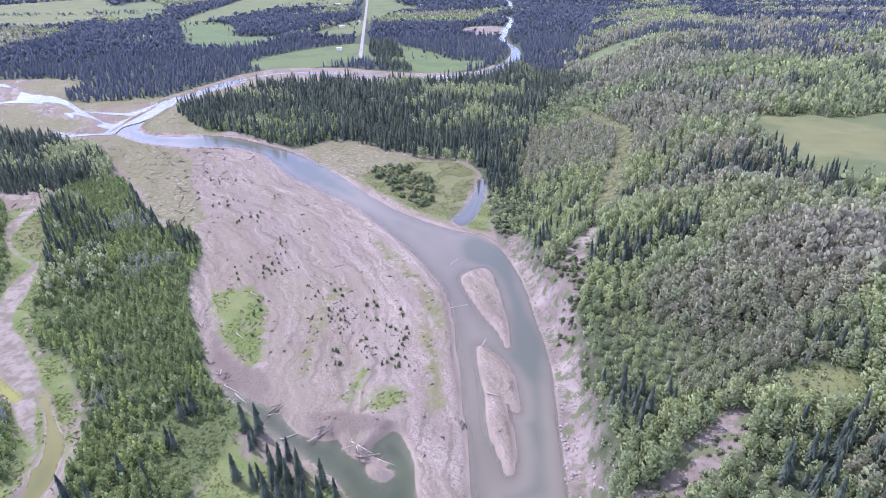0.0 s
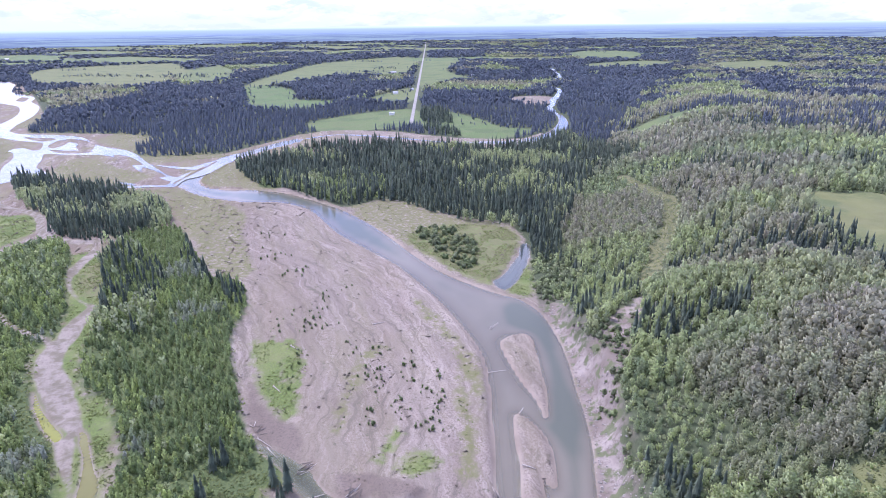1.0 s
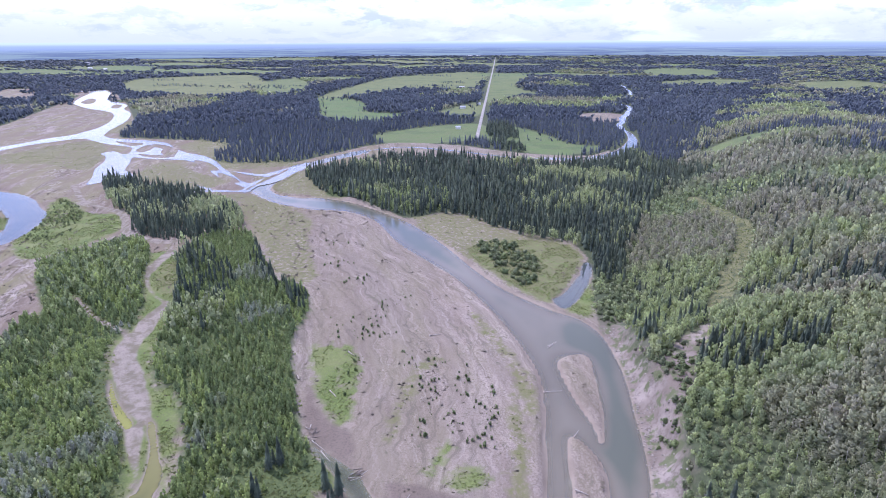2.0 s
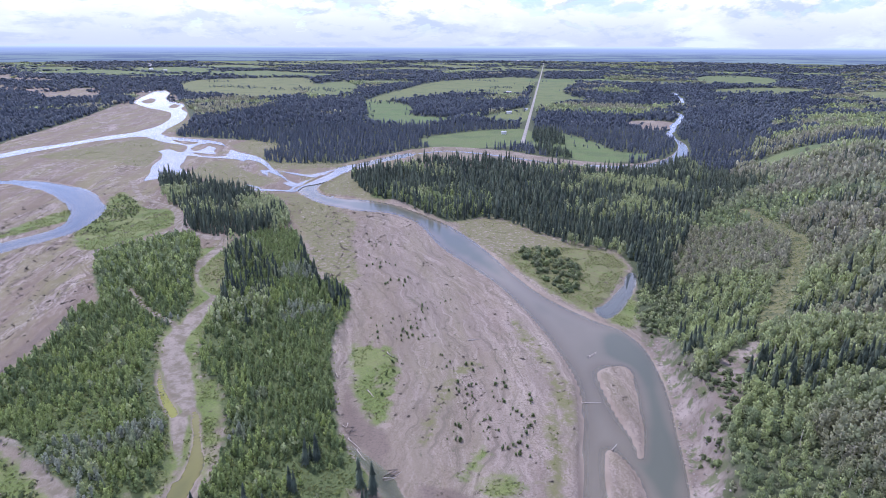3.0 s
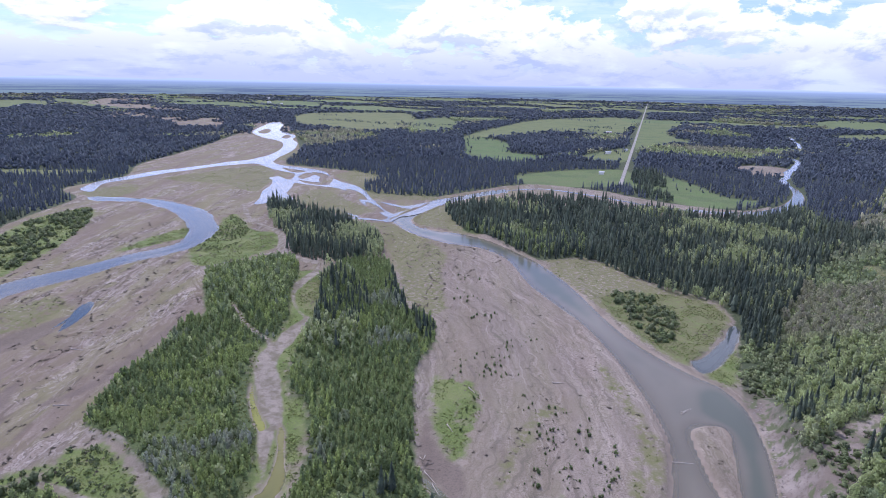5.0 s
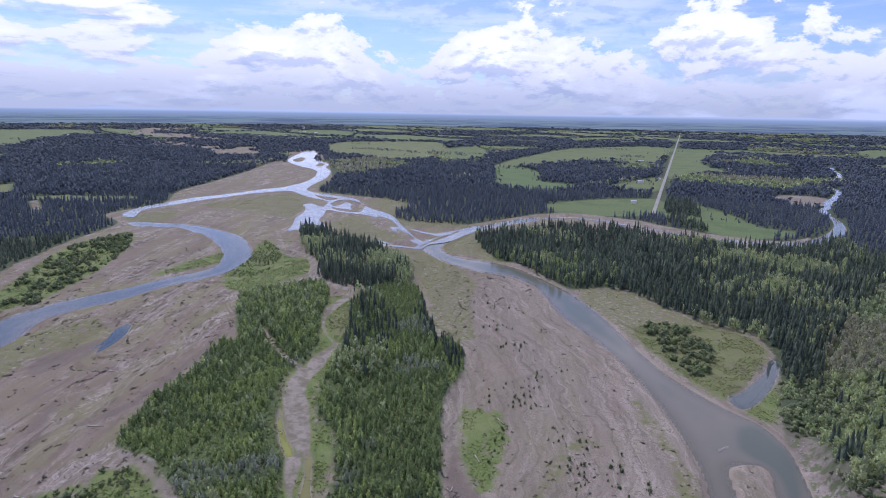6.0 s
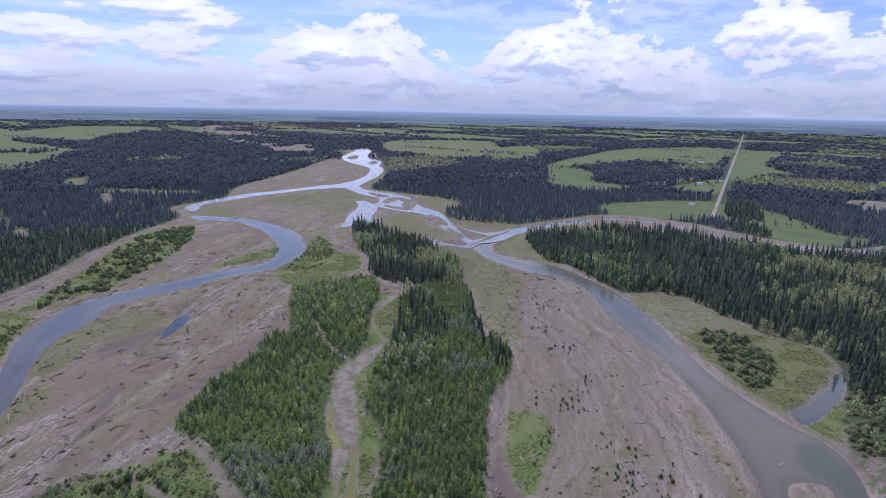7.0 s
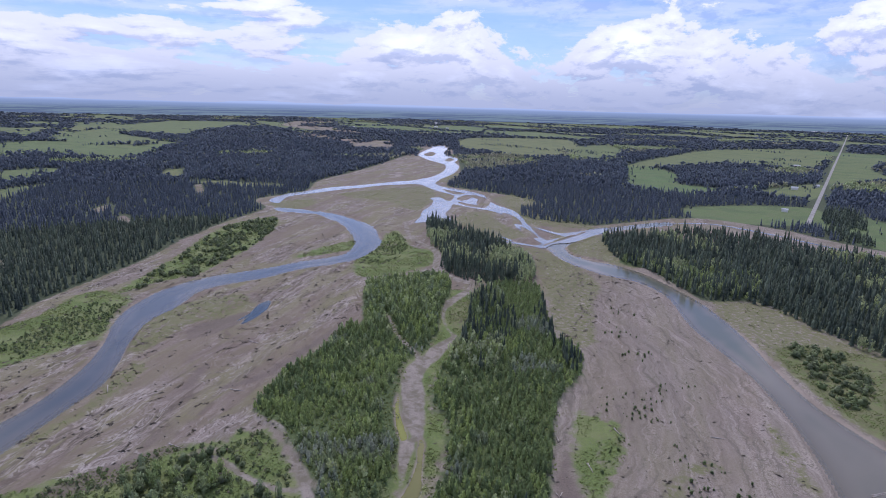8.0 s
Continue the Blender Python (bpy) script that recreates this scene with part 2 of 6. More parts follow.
FIELDS = {
    "f_r3": [(239, 1853), (467, 2088), (594, 1980), (413, 1771)],
    "f_r2": [(643, 1880), (843, 1995), (830, 1758), (612, 1625)],
    "f_r1": [(300, 2631), (454, 2970), (620, 2796), (505, 2222), (352, 2287)],
    "f_west6": [(-914, 190), (-947, 216), (-962, 253), (-966, 269), (-911, 226), (-864, 190), (-824, 170)],
    "f_west5": [(-1824, 395), (-1880, 483), (-1794, 551), (-1678, 580), (-1589, 615), (-1656, 716), (-1712, 822), (-1595, 734), (-1439, 614), (-1336, 539), (-1258, 463), (-1279, 455), (-1367, 438), (-1451, 410), (-1508, 374), (-1477, 317)],
    "f_sw": [(-1429, 1764), (-1432, 1973), (-1210, 2167), (-967, 1830), (-824, 1507), (-799, 1285), (-978, 1344), (-1097, 1363)],
    "f_bright": [(-478, 1127), (-545, 1267), (-479, 1277), (-402, 1175), (-347, 1030), (-262, 1012), (-290, 908), (-356, 902), (-395, 932)],
    "f_long": [(-545, 1267), (-591, 1621), (-601, 2119), (-339, 2516), (-239, 1672), (-276, 1561), (-408, 1555), (-465, 1356), (-489, 1304)],
    "f_small": [(-223, 1036), (-180, 1225), (-155, 1204), (-140, 1014), (-177, 975)],
    "f_road": [(-247, 774), (-189, 864), (-120, 904), (-103, 764), (-155, 716), (-200, 700), (-224, 716)],
    "f_east": [(-98, 766), (-108, 911), (-30, 825), (12, 738), (52, 722), (7, 660), (-51, 681)],
    "f_ne": [(-158, 1264), (-258, 2185), (-127, 2211), (-136, 1698), (-29, 1414), (-86, 1406), (-132, 1280)],
    "f_glade": [(-919, 1682), (-941, 1979), (-764, 1731), (-658, 1383), (-737, 1394)],
    "f_west1": [(-1962, 546), (-2185, 641), (-2579, 898), (-3138, 1281), (-3359, 1590), (-3249, 1807), (-2985, 1812), (-2556, 1419), (-2299, 1154), (-2048, 986), (-2143, 949), (-2236, 929), (-2263, 852), (-2043, 725), (-1987, 626)],
    "f_west2": [(-1147, 242), (-1176, 288), (-1146, 330), (-1082, 303), (-1054, 264), (-1015, 226), (-997, 209)],
    "f_west3": [(-958, 416), (-1032, 456), (-1033, 487), (-970, 452), (-901, 417), (-923, 412)],
    "f_west4": [(-875, 416), (-856, 451), (-802, 477), (-760, 508), (-738, 484), (-774, 450), (-830, 419)],
    "plateau_field": [(175, 334), (203, 341), (235, 339), (261, 339), (238, 277), (196, 219), (179, 239), (167, 253), (164, 274)],
    "plateau_glade": [(85, 117), (92, 119), (97, 116), (102, 114), (97, 106), (90, 101), (85, 106), (79, 104)],
    "plateau_strip": [(154, 693), (199, 743), (232, 724), (318, 747), (303, 710), (220, 684), (170, 659)],
}
WOODS = {
    "spruce:north_strip": [(-410, 452), (-392, 456), (-295, 423), (-236, 383), (-206, 341), (-222, 322), (-226, 302), (-238, 305), (-272, 312), (-300, 344), (-354, 392)],
    "sapling:central_wood": [(-217, 287), (-223, 325), (-199, 334), (-162, 285), (-142, 260), (-125, 255), (-111, 231), (-109, 213), (-103, 194), (-92, 174), (-85, 160), (-77, 146), (-72, 141), (-60, 128), (-62, 119), (-66, 104), (-67, 97), (-97, 97), (-99, 101), (-103, 115), (-111, 133), (-122, 147), (-136, 162), (-140, 160), (-154, 175), (-164, 194), (-174, 218), (-186, 238), (-195, 253)],
    "spruce:central_spruce": [(-218, 286), (-211, 303), (-164, 258), (-143, 204), (-157, 198), (-169, 202), (-182, 231)],
    "spruce:edge_spruce": [(-180, 305), (-164, 290), (-142, 260), (-125, 255), (-111, 231), (-115, 228), (-142, 251), (-166, 277)],
    "spruce:pool_spruce": [(-60, 127), (-49, 119), (-36, 107), (-26, 99), (-28, 96), (-46, 96)],
    "sapling:left_wood": [(-288, 257), (-274, 291), (-260, 306), (-235, 284), (-210, 245), (-190, 217), (-183, 199), (-181, 186), (-168, 168), (-152, 150), (-136, 136), (-121, 118), (-115, 108), (-121, 100), (-126, 94), (-137, 99), (-154, 104), (-172, 109), (-192, 111), (-201, 120), (-215, 143), (-220, 167), (-234, 189), (-236, 209)],
    "poplar:left_wood_tip": [(-288, 257), (-274, 291), (-260, 306), (-237, 283), (-198, 223), (-220, 230), (-219, 196)],
    "spruce:centre_right_wood": [(-243, 519), (-231, 542), (-203, 584), (-169, 617), (-109, 621), (-44, 604), (28, 605), (56, 640), (86, 680), (97, 544), (61, 416), (43, 348), (32, 318), (26, 293), (24, 332), (16, 345), (3, 355), (-17, 363), (-35, 375), (-61, 395), (-84, 408), (-111, 398), (-137, 411), (-171, 437), (-199, 454)],
    "poplar:right_wood_green": [(-189, 443), (-186, 475), (-152, 485), (-102, 488), (-80, 421), (-100, 406), (-111, 400), (-138, 415), (-165, 436)],
    "shrub:loop_meadow_shrubs": [(-350, 306), (-362, 332), (-387, 370), (-390, 388), (-347, 358), (-322, 320), (-320, 291)],
    "shrub:island_copse": [(-45, 327), (-44, 347), (-28, 346), (-12, 328), (-6, 309), (-12, 278), (-24, 291)],
    "shrub:near_meadow_scrub": [(-184, 77), (-177, 86), (-184, 100), (-174, 105), (-157, 101), (-141, 94), (-124, 84), (-146, 73), (-195, 28), (-203, 26), (-200, 44), (-193, 59), (-193, 74), (-181, 93)],
    "shrub:near_copse": [(-173, 48), (-184, 59), (-184, 74), (-175, 89), (-147, 89), (-134, 85)],
    "shrub:bank_copse_trees": [(-379, 133), (-383, 154), (-387, 186), (-409, 220), (-430, 252), (-493, 321), (-534, 342), (-526, 285), (-431, 186)],
    "shrub:meadow_shrubs": [(-317, 47), (-313, 68), (-315, 91), (-323, 104), (-358, 126), (-374, 110), (-354, 79), (-348, 54)],
    "spruce:road_clump": [(-109, 865), (-87, 884), (-59, 819), (-54, 772), (-77, 769), (-97, 787)],
    "spruce:road_clump_low": [(-88, 744), (-64, 739), (-40, 702), (-40, 672), (-64, 682), (-81, 704)],
    "spruce:toe_right_spruce": [(19, 359), (28, 390), (43, 384), (41, 315), (32, 295), (24, 296), (22, 314)],
    "shrub:toe_scrub": [(21, 298), (26, 297), (37, 292), (41, 263), (31, 242), (23, 248), (22, 265)],
    "shrub:brow_scrub": [(35, 205), (43, 205), (54, 191), (54, 168), (48, 155), (37, 155), (37, 169), (43, 176), (40, 187)],
}
BRAIDS = {
    "upper_reach": [(-1240, 1415), (-1144, 1260), (-1071, 1153), (-1026, 1093), (-962, 1040), (-899, 996), (-859, 979), (-804, 943), (-751, 882), (-711, 823), (-685, 773), (-669, 733), (-629, 679), (-624, 702), (-648, 741), (-670, 787), (-706, 854), (-769, 943), (-833, 1004), (-873, 1065), (-933, 1116), (-980, 1143), (-1086, 1258), (-1211, 1408)],
    "braided_reach": [(-669, 733), (-629, 679), (-583, 650), (-547, 634), (-512, 621), (-483, 580), (-470, 566), (-438, 560), (-419, 559), (-397, 557), (-367, 538), (-347, 520), (-326, 497), (-303, 479), (-282, 462), (-269, 454), (-269, 466), (-283, 478), (-306, 501), (-337, 532), (-363, 561), (-390, 584), (-423, 600), (-454, 624), (-487, 656), (-516, 668), (-557, 673), (-590, 678), (-624, 702), (-648, 741)],
    "left_reach": [(-673, 740), (-667, 703), (-675, 648), (-677, 593), (-684, 546), (-677, 493), (-673, 463), (-661, 436), (-639, 409), (-614, 404), (-649, 441), (-652, 475), (-657, 524), (-654, 572), (-650, 624), (-632, 667), (-611, 677)],
    "side_pool": [(-517, 577), (-515, 591), (-493, 578), (-480, 577), (-449, 535), (-429, 502), (-402, 480), (-395, 457), (-412, 468), (-410, 453), (-413, 443), (-417, 439), (-434, 467), (-460, 501), (-479, 537), (-501, 565)],
    "north_channel": [(-335, 521), (-304, 514), (-280, 508), (-273, 524), (-266, 545), (-259, 570), (-251, 538), (-250, 504), (-253, 479), (-260, 461), (-257, 438), (-266, 439), (-271, 459), (-272, 484), (-262, 498), (-275, 498), (-298, 504)],
    "thin_channel": [(-316, 438), (-299, 439), (-280, 443), (-263, 444), (-260, 438), (-276, 437), (-295, 434), (-312, 433)],
    "small_loop": [(-344, 490), (-335, 471), (-316, 455), (-295, 446), (-294, 441), (-314, 450), (-336, 470), (-345, 489)],
}
ISLES = {
    "isle_j": [(-478, 584), (-454, 581), (-424, 577), (-431, 566), (-451, 566)],
    "isle_i": [(-329, 510), (-306, 491), (-286, 472), (-296, 474), (-315, 491)],
    "isle_h": [(-388, 560), (-365, 550), (-333, 519), (-340, 517), (-367, 539)],
    "isle_g": [(-506, 648), (-476, 638), (-439, 605), (-459, 613), (-486, 629)],
    "isle_f": [(-577, 664), (-549, 656), (-514, 648), (-519, 629), (-547, 641)],
    "isle_a": [(-1030, 1115), (-1079, 1203), (-1030, 1170), (-976, 1096), (-976, 1071)],
    "isle_b": [(-877, 1019), (-917, 1086), (-877, 1061), (-847, 1009)],
    "isle_c": [(-494, 603), (-507, 639), (-490, 633), (-478, 610), (-477, 591)],
    "isle_d": [(-458, 601), (-467, 625), (-440, 604), (-428, 580), (-439, 581)],
    "isle_e": [(-391, 538), (-388, 550), (-361, 530), (-368, 524)],
}
BEDS = {
    "creek_gravel": [(-229, 296), (-228, 281), (-222, 262), (-210, 245), (-195, 232), (-186, 225), (-186, 216), (-184, 206), (-180, 195), (-179, 188), (-175, 179), (-168, 169), (-163, 164), (-153, 154), (-146, 147), (-139, 143), (-134, 140), (-135, 136), (-133, 133), (-125, 124), (-118, 118), (-113, 113), (-115, 118), (-120, 125), (-126, 135), (-129, 139), (-130, 144), (-137, 153), (-143, 159), (-151, 168), (-159, 175), (-164, 181), (-169, 191), (-171, 199), (-175, 210), (-179, 220), (-182, 228), (-190, 231), (-201, 240), (-213, 254), (-216, 265), (-220, 278), (-222, 291)],
    "near_gravel": [(-191, 109), (-189, 111), (-178, 112), (-170, 111), (-158, 106), (-151, 104), (-143, 101), (-135, 97), (-127, 93), (-121, 88), (-125, 85), (-133, 91), (-143, 96), (-154, 102), (-165, 107), (-176, 109), (-183, 107)],
}
TRACKS = {
    "wood_path": ([(-232, 222), (-222, 216), (-207, 206), (-194, 200), (-183, 196), (-178, 191)], 2.6),
    "north_path": ([(-427, 437), (-373, 387), (-321, 364), (-291, 332), (-276, 310), (-291, 287), (-299, 265)], 5),
    "shrub_path": ([(-175, 85), (-158, 86), (-147, 88), (-138, 92)], 2.5),
    "spit_path": ([(-280, 319), (-247, 305), (-226, 309)], 5),
    "hill_track": ([(104, 470), (107, 392), (110, 361), (100, 320), (87, 285), (73, 252), (63, 232)], 8.0),
}
CHANNELS = {
    "far_branch_up": ([(88, 860), (87, 912), (98, 1002), (121, 1134), (123, 1215), (91, 1288), (50, 1296), (136, 1422), (160, 1505), (161, 1774)], 11),
    "reach_top": ([(-1356, 1404), (-1244, 1384), (-1169, 1367), (-1031, 1184), (-962, 1096)], 14),
    "reach_upper": ([(-973, 1110), (-876, 1034), (-794, 969), (-724, 877), (-676, 786), (-649, 716), (-646, 696)], 30),
    "reach_inner": ([(-1036, 1105), (-977, 1073), (-923, 1042), (-842, 988), (-800, 960)], 14),
    "braid_h": ([(-507, 632), (-511, 669), (-480, 640), (-469, 600), (-461, 581)], 12),
    "braid_i": ([(-447, 597), (-429, 597), (-400, 575), (-374, 558)], 7),
    "braid_k": ([(-444, 524), (-456, 548), (-467, 574), (-454, 575)], 8),
    "reach_left": ([(-650, 727), (-641, 690), (-649, 636), (-656, 521), (-657, 444), (-638, 408), (-611, 386), (-577, 378), (-549, 398)], 20),
    "reach_cross": ([(-649, 716), (-593, 665), (-553, 646), (-513, 624), (-486, 602), (-458, 585)], 24),
    "reach_lower": ([(-467, 567), (-433, 561), (-410, 563), (-367, 545), (-335, 517), (-305, 490), (-274, 465), (-254, 444), (-236, 433)], 16),
    "braid_a": ([(-485, 634), (-449, 616), (-402, 578), (-372, 555)], 8),
    "braid_b": ([(-306, 434), (-289, 439), (-276, 445), (-257, 446)], 7),
    "braid_c": ([(-324, 511), (-298, 510), (-270, 501), (-262, 514)], 7),
    "braid_d": ([(-1057, 1141), (-904, 1017), (-850, 1000)], 11),
    "braid_e": ([(-516, 638), (-471, 604), (-442, 583)], 6),
    "braid_f": ([(-255, 446), (-260, 479), (-262, 510), (-261, 538)], 12),
    "braid_g": ([(-316, 494), (-281, 467), (-275, 485), (-266, 495)], 5),
    "mid_branch": ([(-229, 635), (-187, 680), (-117, 664), (-47, 634), (2, 635)], 5),
}
HILL_TOE = [(26, 87), (28, 98), (29, 113), (31, 126), (32, 149), (31, 178), (28, 205), (24, 230), (25, 257), (28, 293), (33, 318), (45, 353), (64, 423), (98, 544), (154, 744), (216, 948), (294, 1184)]
ROAD = [(-108, 763), (-457, 4027)]
FIELD_TONE = {"f_west5": 0.75, "f_west6": 0.5, "f_r1": 0.7, "f_r2": 0.35, "f_r3": 0.5, "f_sw": 0.25, "f_bright": 1.0, "f_long": 0.45, "f_small": 0.5, "f_road": 0.75, "f_east": 0.85, "f_ne": 0.6, "f_glade": 0.6, "f_west1": 0.6, "f_west2": 0.7, "plateau_field": 0.12, "plateau_glade": 0.2, "plateau_strip": 0.6}
WATER_KIND = {"loop_river": "bright", "backwater": "pond", "blue_pond": "pond", "loop_pond": "pond", "green_creek": "creek", "algae_pool": "algae", "near_pool": "pool", "far_branch_up": "riffle"}
WATER_LABEL = {"bright": "smooth river bend mirroring bright sky", "pond": "still blue-grey backwater", "riffle": "bright braided river channels with white riffles", "river": "shallow turquoise-grey river over gravel", "creek": "still olive-green creek", "algae": "yellow-green pool of algae", "pool": "dark still pool beside the gravel bar"}
GLADE_SPRUCES = [(-78, 128, 3, 1.2), (-76, 131, 2, 1), (-76, 103, 2, 1.5), (-56, 106, 2, 1), (-86, 104, 3, 2), (-93, 101, 4, 3), (-47, 104, 5, 3), (-78, 116, 2, 1)]
UPPER_BUSHES = [(-136, 327, 5.2, 5.3, 8), (-121, 292, 9.7, 7.0, 14), (-101, 262, 7.6, 7.8, 12), (-96, 274, 2.4, 5.2, 6), (-72, 249, 3.0, 6.7, 8), (-79, 236, 2.6, 10.8, 16), (-83, 226, 6.7, 6.0, 14), (-76, 214, 5.9, 6.1, 18), (-90, 209, 2.8, 6.5, 8), (-73, 191, 2.3, 8.9, 8), (-72, 177, 3.0, 8.7, 14)]
LOWER_BUSHES = [(-57, 200, 1.0, 2.5, 5), (-42, 197, 3.6, 2.6, 8), (-42, 179, 2.5, 4.9, 16), (-38, 172, 1.4, 4.2, 7), (-30, 187, 2.5, 3.7, 14), (-29, 176, 2.7, 1.6, 8), (-22, 170, 1.2, 2.6, 6), (-39, 161, 1.6, 3.2, 6), (-30, 162, 2.9, 2.8, 10), (-28, 157, 1.9, 1.9, 8), (-17, 166, 1.7, 4.2, 10), (-18, 179, 1.6, 3.8, 6), (-38, 151, 1.3, 2.0, 6), (-21, 152, 1.9, 2.0, 9), (-17, 150, 2.1, 2.6, 8), (-47, 154, 0.3, 2.8, 4), (-52, 196, 4.1, 4.4, 6), (-16, 159, 1.0, 3.2, 6)]
LOGS = [(3, 186, 20, 7), (2, 222, 60, 6), (11, 163, 70, 4), (-20, 112, -25, 9), (-25, 115, -35, 8), (-23, 113, 10, 6), (-38, 120, 40, 6), (-46, 121, 30, 5), (-69, 141, -30, 7), (-65, 137, -40, 6), (-77, 195, -35, 5), (3, 125, -60, 5), (12, 135, -20, 4), (-85, 155, -50, 6), (-48, 220, 30, 5), (-191, 79, 20, 6), (-253, 79, -20, 7), (-254, 149, 15, 6), (-213, 116, 30, 6), (2, 221, 60, 6), (-75, 169, -40, 5)]
FARMS = [(-186, 1118, 10, 10, 1), (-164, 1187, 70, 8, 1), (-57, 1520, 20, 9, 1), (-147, 843, 5, 7, 1), (-2331, 2635, 0, 22, 1), (-2178, 2557, 40, 16, 1), (-2611, 2957, 20, 26, 1), (-2602, 1460, 0, 20, 1), (-2452, 1335, 50, 18, 0), (-2452, 2097, 0, 20, 1), (-717, 4686, 0, 26, 1), (-652, 4695, 30, 22, 1), (-2724, 3071, 0, 30, 1), (-272, 1612, 20, 14, 0), (-730, 4683, 30, 24, 1), (-667, 4693, 0, 18, 1)]


EYE = 120.0
WATER_Z = -0.35


# ---- plan arithmetic ----
def rounded(points, closed=True, steps=5):
    """A smooth curve through the corners of a plan outline."""
    p = np.array(points, float)
    n = len(p)
    out = []
    for i in range(n if closed else n - 1):
        if closed:
            a, b, c, d = p[i - 1], p[i], p[(i + 1) % n], p[(i + 2) % n]
        else:
            a, b, c, d = p[max(i - 1, 0)], p[i], p[i + 1], p[min(i + 2, n - 1)]
        for k in range(steps):
            t = k / steps
            out.append(b + 0.5 * t * (c - a + t * (2 * a - 5 * b + 4 * c - d + t * (3 * (b - c) + d - a))) * 0.9 + 0.1 * t * (c - b))
    if not closed:
        out.append(p[-1])
    return np.array(out)


def inward(outline, x, y, reach=60.0):
    """Metres inside a closed outline (negative outside, no less than -reach)."""
    p = outline
    res = np.full(x.shape, -reach)
    lo, hi = p.min(0) - reach, p.max(0) + reach
    sel = np.nonzero((x > lo[0]) & (x < hi[0]) & (y > lo[1]) & (y < hi[1]))[0]
    if len(sel) == 0:
        return res
    px, py = x[sel], y[sel]
    best = np.full(len(sel), 1e12)
    odd = np.zeros(len(sel), bool)
    for a, b in zip(p, np.roll(p, -1, 0)):
        e = b - a
        l2 = e @ e + 1e-9
        u = np.clip(((px - a[0]) * e[0] + (py - a[1]) * e[1]) / l2, 0, 1)
        best = np.minimum(best, (px - a[0] - u * e[0]) ** 2 + (py - a[1] - u * e[1]) ** 2)
        if a[1] != b[1]:
            odd ^= ((a[1] > py) != (b[1] > py)) & (px < (b[0] - a[0]) * (py - a[1]) / (b[1] - a[1]) + a[0])
    res[sel] = np.maximum(np.where(odd, 1, -1) * np.sqrt(best), -reach)
    return res


def along(line, x, y):
    """Distance from an open line, and on which side (positive: to the right of its way)."""
    best = np.full(x.shape, 1e12)
    side = np.zeros(x.shape)
    for a, b in zip(line[:-1], line[1:]):
        e = b - a
        u = np.clip(((x - a[0]) * e[0] + (y - a[1]) * e[1]) / (e @ e + 1e-9), 0, 1)
        d2 = (x - a[0] - u * e[0]) ** 2 + (y - a[1] - u * e[1]) ** 2
        near = d2 < best
        best = np.where(near, d2, best)
        side = np.where(near, np.sign((x - a[0]) * e[1] - (y - a[1]) * e[0]), side)
    return np.sqrt(best), side


def lattice(ix, iy, seed):
    h = (ix.astype(np.int64) * 374761393 + iy.astype(np.int64) * 668265263 + seed * 974634577) & 0xFFFFFFFF
    h = ((h ^ (h >> 13)) * 1274126177) & 0xFFFFFFFF
    return ((h ^ (h >> 16)) & 0xFFFF) / 65535.0


def value_noise(x, y, seed=0):
    fx, fy = np.floor(x), np.floor(y)
    u, v = x - fx, y - fy
    u, v = u * u * (3 - 2 * u), v * v * (3 - 2 * v)
    a, b = lattice(fx, fy, seed), lattice(fx + 1, fy, seed)
    c, d = lattice(fx, fy + 1, seed), lattice(fx + 1, fy + 1, seed)
    return (a + (b - a) * u) * (1 - v) + (c + (d - c) * u) * v


def fbm(x, y, seed=0, octaves=4):
    total, amp, norm = 0.0, 1.0, 0.0
    for o in range(octaves):
        total = total + amp * value_noise(x * 2 ** o, y * 2 ** o, seed + 31 * o)
        norm += amp
        amp *= 0.5
    return total / norm


def smooth(a, b, v):
    t = np.clip((v - a) / (b - a), 0, 1)
    return t * t * (3 - 2 * t)


def union(outlines, x, y, reach=60.0):
    out = np.full(x.shape, -reach)
    for o in outlines:
        out = np.maximum(out, inward(o, x, y, reach))
    return out


WATER_O = {k: rounded(v) for k, v in WATERS.items()}
BAR_O = [rounded(v) for v in BARS.values()]
GRAVEL_O = [rounded(v) for v in GRAVELS.values()]
GRASS_O = [rounded(v) for v in GRASSES.values()]
SILT_O = [rounded(v) for v in SILTS.values()]
CUT_O = {k: rounded(v, steps=3) for k, v in CUTS.items()}
FIELD_O = {k: rounded(v, steps=3) for k, v in FIELDS.items()}
WOOD_O = {k: rounded(v, steps=3) for k, v in WOODS.items()}
STEP_O = [WOOD_O[k] for k in ("sapling:central_wood", "sapling:left_wood", "spruce:north_strip", "spruce:centre_right_wood")]
BRAID_O = [rounded(v) for v in BRAIDS.values()]
CHANNEL_L = {k: (rounded(v[0], closed=False, steps=10), v[1]) for k, v in CHANNELS.items()}
SPARSE = ("island_scrub", "north_scrub", "bar_streak2", "shore_wisps", "shore_wisps2", "island_top", "spit", "shore_green", "braid_green", "braid_green2", "braid_green3", "upper_green", "shore_green2", "inner_loop", "north_shore", "creek_top")
BED_O = [rounded(v) for v in BEDS.values()]
TRACK_L = {k: (rounded(v[0], closed=False), v[1]) for k, v in TRACKS.items()}
TOE_L = rounded([(26, -300), (26, 0)] + HILL_TOE + [(800, 2600), (1600, 4900)], closed=False, steps=2)


